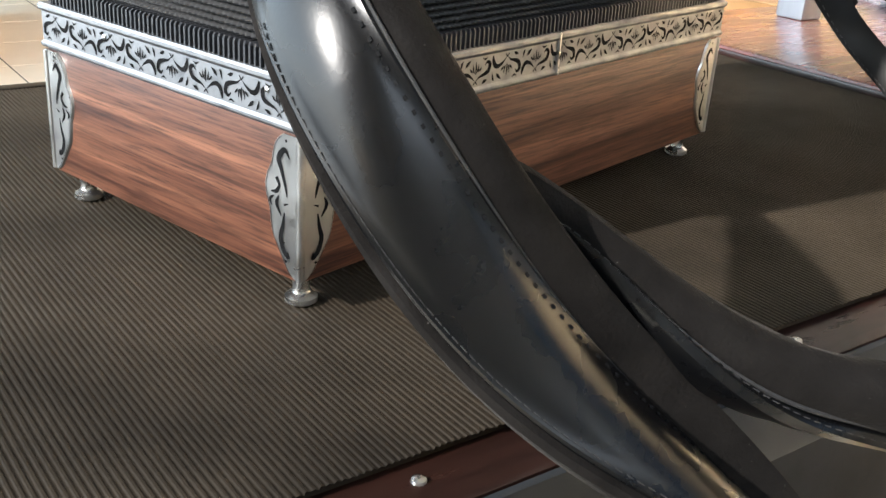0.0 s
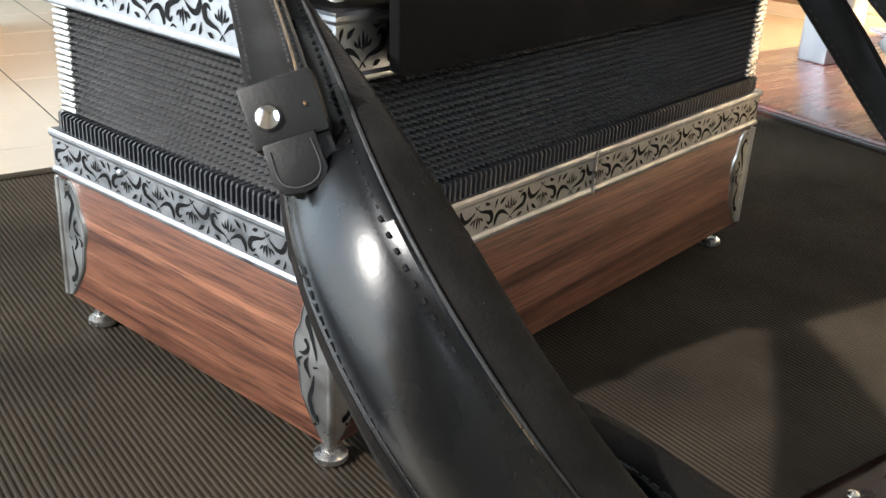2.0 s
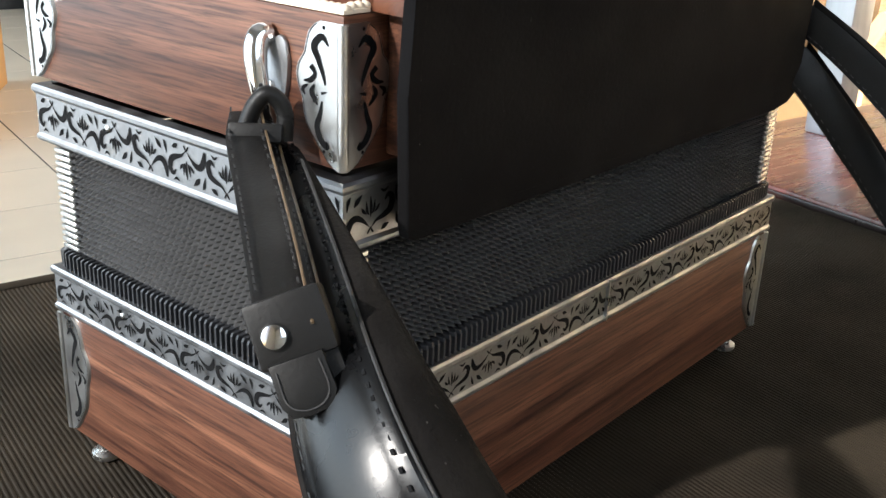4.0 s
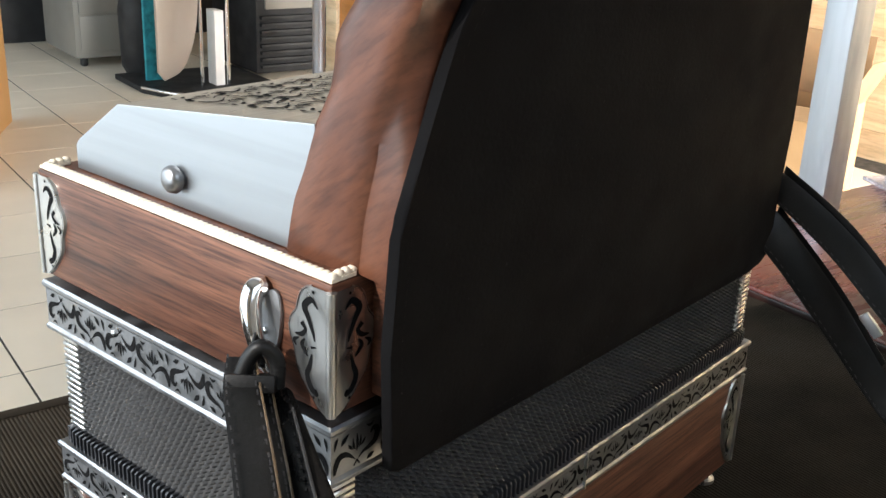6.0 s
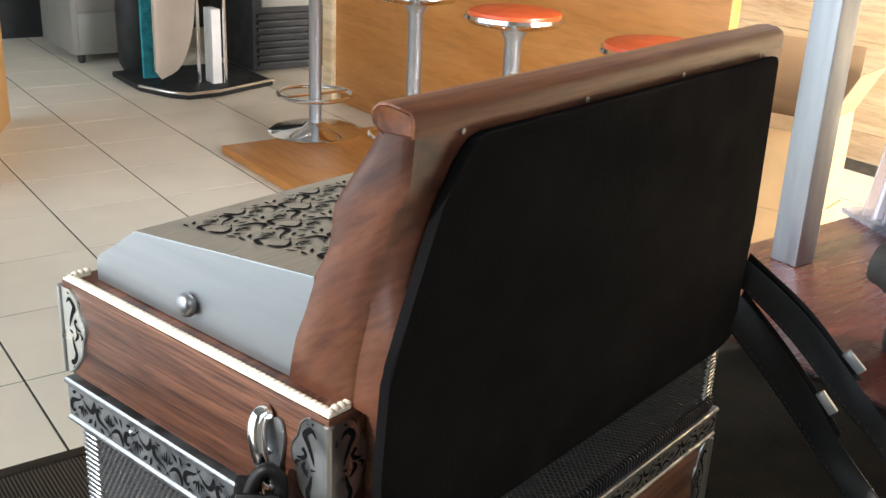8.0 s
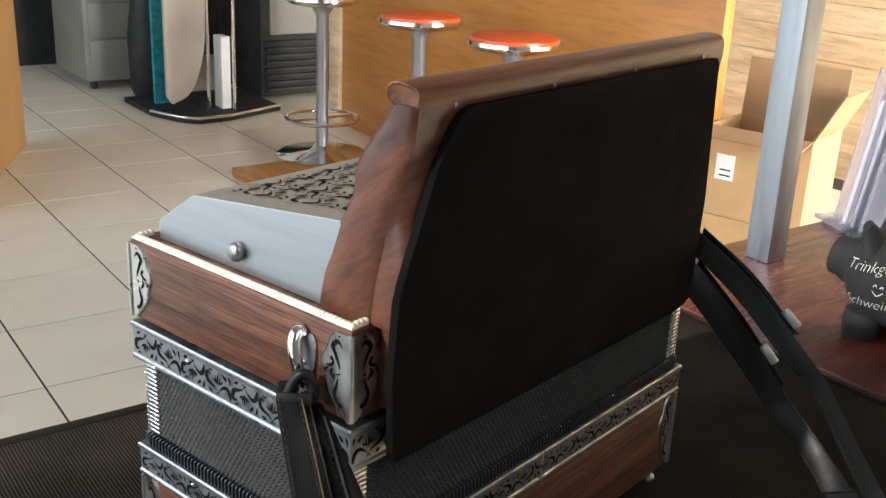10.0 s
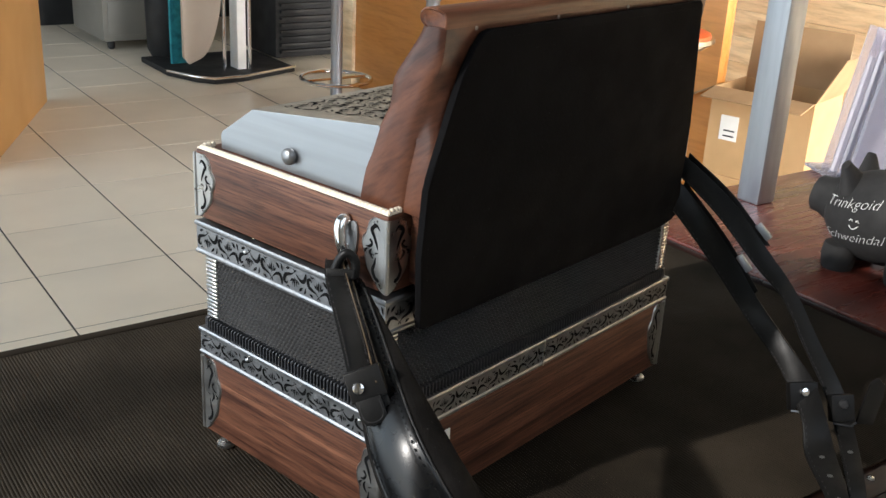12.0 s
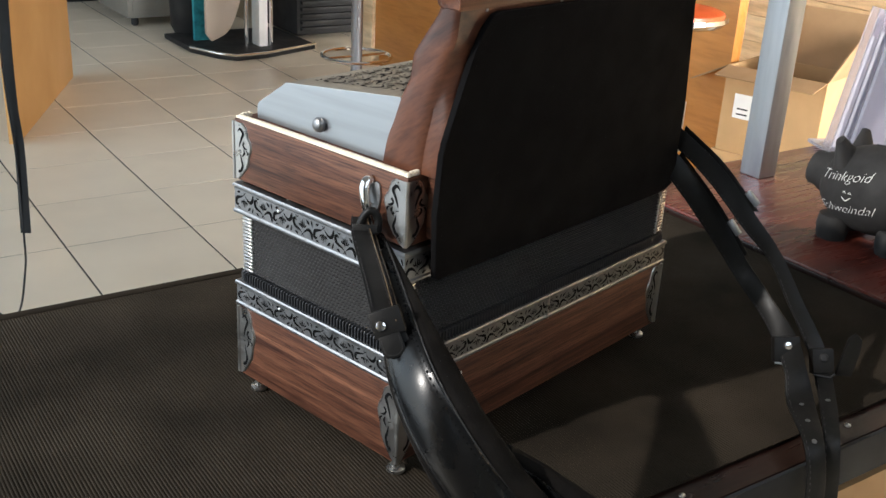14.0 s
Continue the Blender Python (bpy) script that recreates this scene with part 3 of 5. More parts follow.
frame_band(Z_BEL, Z_BAND2)


def ring_points(inset, tooth, phase, amp, samples=3):
    """Points round the instrument with a row of teeth on every side."""
    x0, x1, y0, y1 = inset, L - inset, inset, W - inset
    out = []
    for (ax, ay), (bx, by) in (((x0, y0), (x1, y0)), ((x1, y0), (x1, y1)), ((x1, y1), (x0, y1)), ((x0, y1), (x0, y0))):
        ln = math.hypot(bx - ax, by - ay)
        full = L if abs(bx - ax) > abs(by - ay) else W
        n = int(full / tooth) * samples
        dx, dy = (bx - ax) / ln, (by - ay) / ln
        for k in range(n):
            s = (k / n) * ln
            d = amp * max(-1.0, min(1.0, 2.0 * math.cos(2 * math.pi * (k / samples + phase))))
            edge = min(s, ln - s)
            d *= min(1.0, edge / 0.008)
            out.append((ax + dx * s + dy * d, ay + dy * s - dx * d))
    return out


def bellows():
    bel = part("bellows", box(0.010, L - 0.010, 0.010, W - 0.010, Z_BAND, Z_BEL), BELLOWS, acc, "black pleated bellows with textured cloth")
    n = 17
    pitch = (Z_BEL - Z_RIM) / n
    meshes = []
    for phase in (0.0, 0.5):
        bm = bmesh.new()
        rows = []
        for inset, z, amp, slant in ((0.0120, -0.50, 0.0, 0), (0.0060, -0.38, 0.0008, -0.20), (0.0044, -0.20, 0.0011, -0.10), (0.0040, 0.0, 0.0012, 0.0), (0.0046, 0.20, 0.0011, 0.10), (0.0066, 0.38, 0.0008, 0.20), (0.0120, 0.50, 0.0, 0)):
            rows.append([bm.verts.new((x, y, z * pitch)) for x, y in ring_points(inset, 0.0040, phase + slant, amp, 6)])
        m = min(len(r) for r in rows)
        for a, b in zip(rows, rows[1:]):
            for k in range(m):
                bm.faces.new((a[k], a[(k + 1) % m], b[(k + 1) % m], b[k]))
        meshes.append(mesh_of("fold", bm, BELLOWS, True))
    clip = bmesh.new()
    for k in range(2):
        box(*((-0.0012, 0.012, -0.0012, 0.001) if k else (-0.0012, 0.001, -0.0012, 0.012)), -pitch * 0.36, pitch * 0.36, 0.0005, clip, 1)
    clip = mesh_of("corner_clip", clip, SILVER_BRIGHT, True)
    for k in range(n):
        z = Z_RIM + (k + 0.5) * pitch
        part("fold", meshes[k % 2], BELLOWS, bel).location = (0, 0, z)
        for x, y, r in ((0.004, 0.004, 0), (L - 0.004, 0.004, 90), (0.004, W - 0.004, -90)):
            part("corner_clip", clip, SILVER_BRIGHT, bel, "polished metal corner clip").matrix_local = pose(x, y, z, 0, 0, r)
    # toothed rim on the lower band
    bm = bmesh.new()
    rows = []
    for d, z in ((0.004, Z_BAND - 0.001), (0.0, Z_BAND - 0.001), (0.0, Z_RIM - 0.0012), (0.0012, Z_RIM), (0.006, Z_RIM)):
        rows.append([bm.verts.new((x, y, z)) for x, y in ring_points(0.0018 + d, 0.0035, 0.0, 0.0 if d > 0.003 else 0.0018, 6)])
    m = min(len(r) for r in rows)
    for a, b in zip(rows, rows[1:]):
        for k in range(m):
            bm.faces.new((a[k], a[(k + 1) % m], b[(k + 1) % m], b[k]))
    part("toothed_rim", bm, RIMBLACK, bel, "black toothed rim above the band")


bellows()


def corner_ornament(z0, z1, x, y, sx, sy):
    """A bent silver plate with a scalloped outline and pierced scrolls on both wings."""
    h = z1 - z0
    k0 = 1.44

    def width(s):
        return k0 * float(np.interp(s, (0.0, 0.03, 0.09, 0.20, 0.28, 0.36, 0.46, 0.54, 0.62, 0.70, 0.77, 0.84, 0.92, 0.97, 1.0),
                                    (0.0020, 0.0046, 0.0066, 0.0100, 0.0122, 0.0130, 0.0136, 0.0150, 0.0156, 0.0148, 0.0128, 0.0122, 0.0112, 0.0094, 0.0070)))

    steps = 48
    bm = bmesh.new()
    th = 0.0011
    for wing in (0, 1):
        outer, inner, rim = [], [], []
        for k in range(steps + 1):
            s = k / steps
            w, z = width(s), z0 + h * s
            for lst, ww, t in ((outer, w, 0.0), (inner, w - 0.0009, th), (rim, -th, th)):
                a, b = ww, -t
                lst.append(bm.verts.new((a, b, z) if wing else (b, a, z)))
        for a, b in ((outer, inner), (inner, rim)):
            for k in range(steps):
                bm.faces.new((a[k], a[k + 1], b[k + 1], b[k]))
    bmesh.ops.remove_doubles(bm, verts=bm.verts[:], dist=1e-5)
    m = Matrix.Translation((x, y, 0)) @ Matrix.Diagonal((sx, sy, 1, 1))
    bm.transform(m)
    pl = part("corner_plate", bm, PLATE, acc, "scalloped antique silver corner plate")
    spine = tube([(-0.0002, -0.0002, z0 + h * s) for s in (0.004, 0.03, 0.5, 0.97, 0.996)], 0.0020, 14)
    spine.transform(m)
    part("spine", spine, PLATE, pl, "rounded bright spine")
    for wing in (0, 1):
        bm = bmesh.new()

        def place(a, b, q):
            c = Vector((a, -th - q, b)) if wing else Vector((-th - q, a, b))
            return m @ c

        for pts, ws in (([(0.0039, 0.84), (0.0061, 0.895), (0.0087, 0.826), (0.0074, 0.748), (0.0057, 0.643), (0.0050, 0.574)], [0.0004, 0.0016, 0.0021, 0.0017, 0.0012, 0.0004]),
                        ([(0.0061, 0.46), (0.0068, 0.365), (0.0078, 0.278), (0.0065, 0.19), (0.0043, 0.148), (0.0046, 0.19)], [0.0005, 0.0014, 0.0018, 0.0019, 0.0014, 0.0004]),
                        ([(0.0098, 0.69), (0.0084, 0.640), (0.0098, 0.590), (0.0122, 0.578)], [0.0015, 0.0012, 0.0014, 0.0004]),
                        ([(0.0087, 0.565), (0.0096, 0.504), (0.0076, 0.430)], [0.0005, 0.0015, 0.0005]),
                        ([(0.0108, 0.555), (0.0126, 0.520), (0.0118, 0.480)], [0.0004, 0.0012, 0.0004]),
                        ([(0.0064, 0.513), (0.0044, 0.530)], [0.0008, 0.0003])):
            stroke(bm, [(a * k0, z0 + h * s) for a, s in pts], [w * k0 for w in ws], place)
        stroke(bm, [(width(0.02 + 0.96 * k / 40) - 0.0015, z0 + h * (0.02 + 0.96 * k / 40)) for k in range(41)], [0.00030] * 41, place)
        for s in (0.957, 0.113):
            disc(bm, 0.0055 * k0, z0 + h * s, 0.0007, place)
        tagged(part("scrollwork", bm, INLAY, pl), kind="stuff")


for z0, z1 in ((0.0165, 0.0815), (0.1975, 0.2465)):
    for x, y, sx, sy in ((0, 0, 1, 1), (0, W, 1, -1), (L, 0, -1, 1)):
        corner_ornament(z0, z1, x, y, sx, sy)


def bead_trim():
    st = part("bead_strip", box(0.0006, 0.0052, 0.0006, W - 0.001, Z_TOP, Z_TOP + 0.0016, 0.0005), CREAM, acc, "pale gold beaded edge trim")
    part("strip", box(0.0052, 0.013, 0.0006, 0.0052, Z_TOP, Z_TOP + 0.0016, 0.0005), CREAM, st)
    part("strip", box(0.0052, 0.014, W - 0.0056, W - 0.001, Z_TOP, Z_TOP + 0.0016, 0.0005), CREAM, st)
    bm = bmesh.new()
    bmesh.ops.create_icosphere(bm, subdivisions=2, radius=0.0020)
    for v in bm.verts:
        v.co.x *= 1.15
    bead = mesh_of("bead", bm, CREAM, True)
    for k in range(61):
        part("bead", bead, CREAM, st).location = (0.0030, 0.0026 + k * 0.00315, Z_TOP + 0.0014)
    for k in range(3):
        part("bead", bead, CREAM, st).location = (0.0062 + k * 0.0033, 0.0030, Z_TOP + 0.0018)
        part("bead", bead, CREAM, st).location = (0.0062 + k * 0.0033, W - 0.0033, Z_TOP + 0.0018)


bead_trim()


def grille_cover():
    x0, x1 = 0.0125, 0.345
    prof = [(0.182, Z_TOP + 0.0005), (0.182, 0.2605), (0.1795, 0.2635), (0.146, 0.2855), (0.022, 0.3000), (0.022, Z_TOP + 0.0005)]
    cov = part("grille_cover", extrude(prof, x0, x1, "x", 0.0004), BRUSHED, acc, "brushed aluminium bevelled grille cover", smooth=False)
    cov.data.materials.append(BRUSHED_CEILING_TINT)
    # upward faces get the paler metal with the painted-in warm reflection
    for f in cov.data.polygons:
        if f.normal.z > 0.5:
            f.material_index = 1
    slope = (0.3000 - 0.2855) / (0.022 - 0.146)

    def place(a, b, q):
        return Vector((a, b, 0.2855 + (b - 0.146) * slope + 0.0002 + q))

    nx, ny = 12, 5
    wx, wy = 0.300 / nx, 0.104 / ny
    bm = bmesh.new()
    for i in range(nx):
        for j in range(ny):
            cx, cy = 0.030 + (i + 0.5) * wx, 0.032 + (j + 0.5) * wy
            motif(bm, wx, wy, lambda a, b, q: place(cx + a, cy + b, q), 1 if (i + j) % 2 else -1, 0.50)
    tagged(part("scrollwork", bm, INLAY, cov), kind="stuff")
    m = pose(x0, 0.1040, 0.2620, 0, -90, 0)
    part("cover_screw", lathe([(0.0040, 0), (0.0040, 0.0012), (0.0056, 0.0016), (0.0060, 0.0030), (0.0054, 0.0050), (0.0036, 0.0063), (0.001, 0.0068)], 24, m=m), SILVER, cov, "domed metal thumb screw")


grille_cover()


def front_y(z):
    return -0.0115 - (z - 0.20) * 0.097


def fingerboard():
    """The carved walnut board behind the felt: back edge, end ridge and front edge at each height."""
    rows = [(0.2492, 0.0408, 0.0014, 0.0120), (0.258, 0.0392, 0.0004, 0.0115), (0.270, 0.0362, -0.0012, 0.0115), (0.282, 0.0310, -0.0040, 0.0120), (0.292, 0.0274, -0.0066, 0.0135),
            (0.299, 0.0246, -0.0076, 0.0155), (0.306, 0.0205, -0.0092, 0.0180), (0.314, 0.0165, -0.0122, 0.0205), (0.322, 0.0148, -0.0150, 0.0235), (0.3295, 0.0140, -0.0174, 0.0270),
            (0.336, 0.0110, -0.0204, 0.0310), (0.343, 0.0060, -0.0238, 0.0345), (0.350, 0.0010, -0.0256, 0.0370), (0.357, -0.0040, -0.0264, 0.0385), (0.3625, -0.0075, -0.0270, 0.0390), (0.3665, -0.0090, -0.0278, 0.0390)]
    fine = smooth_path(rows, 5)
    bm = bmesh.new()
    rings = []
    xr = 0.3195
    for z, yb, yr, xf in fine:
        yf = front_y(z)
        yr = max(yr, yf + 0.0004)
        pts = [(0.0175, yb), (0.0138, yb - 0.0012), (0.0118, yb - 0.0045), (0.0110, yb * 0.6 + yr * 0.4), (0.0112, yb * 0.25 + yr * 0.75), (0.0122, yr + 0.0016), (0.0140, yr - 0.0004),
               (0.014 * 0.7 + xf * 0.3, yr * 0.62 + yf * 0.38), (0.014 * 0.35 + xf * 0.65, yr * 0.22 + yf * 0.78), (xf + 0.002, yf), (xr - 0.004, yf), (xr, yr), (xr, yb - 0.004), (xr - 0.004, yb)]
        rings.append([bm.verts.new((x, y, z)) for x, y in pts])
    n = len(rings[0])
    for a, b in zip(rings, rings[1:]):
        for k in range(n):
            bm.faces.new((a[k], a[(k + 1) % n], b[(k + 1) % n], b[k]))
    bm.faces.new(rings[0][::-1])
    bm.faces.new(rings[-1])
    fb = part("fingerboard", bm, WALNUT_CARVED, acc, "carved wavy walnut fingerboard")
    part("backing", box(0.020, 0.318, front_y(0.2), -0.0004, 0.200, 0.249, 0.001), WALNUT, fb)
    # cap rail: flush in front, with a coved lip at its end and back
    cap = [(-0.0279, 0.3658), (-0.0284, 0.3690), (-0.0282, 0.3722), (-0.0266, 0.3750), (-0.0232, 0.3768), (-0.0170, 0.3775), (-0.0120, 0.3766), (-0.0092, 0.3742), (-0.0086, 0.3715), (-0.0094, 0.3688), (-0.0118, 0.3668), (-0.0150, 0.3658)]
    bm = bmesh.new()
    c = Vector((-0.0185, 0.3700))
    rings = []
    for x, k in ((0.0118, 0.74), (0.0108, 0.88), (0.0112, 0.97), (0.0130, 1.0), (0.3150, 1.0), (0.3178, 0.97), (0.3192, 0.86)):
        rings.append([bm.verts.new((x + (0.0020 if a < -0.026 and x < 0.1 else 0.0), c.x + (a - c.x) * k, c.y + (b - c.y) * (k if b > c.y else 1.0))) for a, b in cap])
    m = len(cap)
    for a, b in zip(rings, rings[1:]):
        for k in range(m):
            bm.faces.new((a[k], a[(k + 1) % m], b[(k + 1) % m], b[k]))
    bm.faces.new(rings[0][::-1])
    bm.faces.new(rings[-1])
    part("cap_rail", bm, WALNUT_RAIL, fb, "rounded walnut cap rail")
    for x in (0.0400, 0.1218, 0.2050, 0.2900):
        part("screw", lathe([(0.0014, 0), (0.0013, 0.0004), (0.0005, 0.0006)], 12, m=pose(x, front_y(0.3645) - 0.0001, 0.3645, 90)), SILVER, fb)
    return fb


fingerboard()


def felt_pad():
    out = [(0.0215, 0.1708), (0.3200, 0.1706), (0.3350, 0.1722), (0.3435, 0.1770), (0.3450, 0.1830), (0.3377, 0.2102), (0.3303, 0.2600), (0.3161, 0.3148), (0.3050, 0.3600), (0.3015, 0.3630),
           (0.0500, 0.3634), (0.0430, 0.3622), (0.0395, 0.3592), (0.0358, 0.3540), (0.0272, 0.3385), (0.0224, 0.3225), (0.0138, 0.2915), (0.0092, 0.2770), (0.0086, 0.2690), (0.0100, 0.2250), (0.0166, 0.1765), (0.0180, 0.1725)]
    bm = extrude(out, 0.0, -0.0050, "y", 0.0012)
    for v in bm.verts:
        v.co.y += front_y(v.co.z) - 0.0006
    pad = part("felt_pad", bm, FELT, acc, "black felt pad with a stitched border")
    bm = bmesh.new()
    c = Vector((0.17, 0.267))
    ring = [Vector((c.x + (p[0] - c.x) * 0.968, c.y + (p[1] - c.y) * 0.945)) for p in out]
    for a, b in zip(ring, ring[1:] + ring[:1]):
        n = max(1, int((b - a).length / 0.0045))
        d = (b - a).normalized()
        o = Vector((-d.y, d.x)) * 0.00022
        for k in range(n):
            p = a + (b - a) * (k / n)
            q = p + d * 0.0026
            bm.faces.new([bm.verts.new((w.x, front_y(w.y) - 0.0059, w.y)) for w in (p - o, q - o, q + o, p + o)])
    part("pad_stitching", bm, SUEDE, pad)


felt_pad()


def strap_bracket(m, name="strap_bracket"):
    """An oval plate with a horn-shaped hook that springs from its top and turns back to its foot."""
    bm = bmesh.new()
    n = 32
    out = [(0.0064 * math.cos(2 * math.pi * k / n) - 0.0012, 0.0185 * math.sin(2 * math.pi * k / n)) for k in range(n)]
    extrude(out, 0, -0.0018, "x", 0.0007, bm)
    bm.transform(m)
    br = part(name, bm, SILVER, acc, "polished oval strap bracket with hook")
    bm = bmesh.new()
    path = smooth_path([(-0.0010, 0.0050, 0.0165, 0.0040), (-0.0045, 0.0058, 0.0160, 0.0042), (-0.0072, 0.0040, 0.0120, 0.0042), (-0.0085, 0.0005, 0.0060, 0.0038), (-0.0082, -0.0030, -0.0010, 0.0034), (-0.0060, -0.0050, -0.0080, 0.0030), (-0.0030, -0.0058, -0.0130, 0.0026)], 6)
    rings = []
    for i, q in enumerate(path):
        d = (Vector(path[min(i + 1, len(path) - 1)][:3]) - Vector(path[max(i - 1, 0)][:3])).normalized()
        a = d.cross(Vector((0.2, 1, 0.1))).normalized()
        b = a.cross(d)
        rings.append([bm.verts.new(Vector(q[:3]) + float(q[3]) * (math.cos(k * math.pi / 7) * a + math.sin(k * math.pi / 7) * b)) for k in range(14)])
    for a, b in zip(rings, rings[1:]):
        for k in range(14):
            bm.faces.new((a[k], a[(k + 1) % 14], b[(k + 1) % 14], b[k]))
    bm.faces.new(rings[0][::-1])
    bm.faces.new(rings[-1])
    bm.transform(m)
    part("hook", bm, CHROME, br)
    for z in (-0.0155, 0.0):
        s = lathe([(0.0018, 0), (0.0016, 0.0008), (0.0006, 0.0011)], 12, m=pose(-0.0018, 0, z, 0, -90, 0))
        s.transform(m)
        part("screw", s, CHROME, br)


strap_bracket(pose(0, 0.0340, 0.2215, 14, 0, 0))
strap_bracket(pose(L, 0.0340, 0.2215, 14, 0, 180))

# price tag on the lower casing
tag = solid("paper_tag", box(0.052, 0.070, -0.0012, -0.0002, 0.048, 0.072, 0.0002), PAPER, pose(0, -0.0005, 0), "small white paper tag stuck on the accordion", "tag")
for x in (0.056, 0.062):
    part("bar", box(x, x + 0.0016, -0.0022, -0.0016, 0.061, 0.066), BLACK, tag)

# ---- straps ----


def stitches(lr, s, lift, every, size, parent, thread=None):
    bm = bmesh.new()
    acc_len, last = 0.0, None
    for i in range(1, len(lr) - 1):
        q = lr[i]
        l, r = Vector(q[:3]), Vector(q[3:])
        a, b = lr[i - 1], lr[i + 1]
        along = (Vector(b[:3]) + Vector(b[3:]) - Vector(a[:3]) - Vector(a[3:])).normalized()
        out = along.cross(r - l).normalized()
        p = l + (r - l) * s + out * lift
        if last is None or (p - last).length >= every:
            last = p
            m = Matrix.Translation(p) @ Matrix((along, (r - l).normalized(), out)).transposed().to_4x4()
            made = box(-size[0], size[0], -size[1], size[1], -size[2], size[2], 0, bmesh.new())
            made.transform(m)
            tmp = bpy.data.meshes.new("t")
            made.to_mesh(tmp)
            made.free()
            bm.from_mesh(tmp)
            bpy.data.meshes.remove(tmp)
    return part("stitching", bm, thread or STITCH, parent)


def rails(stations, section, per=10, ramp=0):
    """Sweep a section along three rails. Each (a, b, h) lies a across the face, b across the lining's roll and h outward."""
    bm = bmesh.new()
    path = np.array(smooth_path([[c for p in q for c in p] for q in stations], per))
    for _ in range(4):
        soft = path.copy()
        for i in range(1, len(path) - 1):
            k = min(per, i, len(path) - 1 - i)
            soft[i] = path[i - k:i + k + 1].mean(axis=0)
        path = soft
    path = path.tolist()
    rows = []
    for q in path:
        rows.append([Vector(q[k:k + 3]) for k in (0, 3, 6)])
    outs = []
    for i, (l, r, s) in enumerate(rows):
        p, n = rows[max(i - 1, 0)], rows[min(i + 1, len(rows) - 1)]
        outs.append((n[0] + n[1] - p[0] - p[1]).normalized().cross(r - l).normalized())
    rings = []
    for i, (l, r, s) in enumerate(rows):
        o = sum(outs[max(0, i - 6):i + 7], Vector()).normalized()
        full = min(1.0, (r - l).length / 0.030) * min(1.0, 0.25 + 0.75 * i / (per * ramp)) if ramp else 1.0
        rings.append([bm.verts.new(l + (r - l) * a + (s - r) * b + o * h * full) for a, b, h in section])
    for a, b in zip(rings, rings[1:]):
        for k in range(len(section)):
            m = (k + 1) % len(section)
            bm.faces.new((a[k], a[m], b[m], b[k]))
    bm.faces.new(rings[0][::-1])
    bm.faces.new(rings[-1])
    return bm, [list(l) + list(r) for l, r, s in rows]


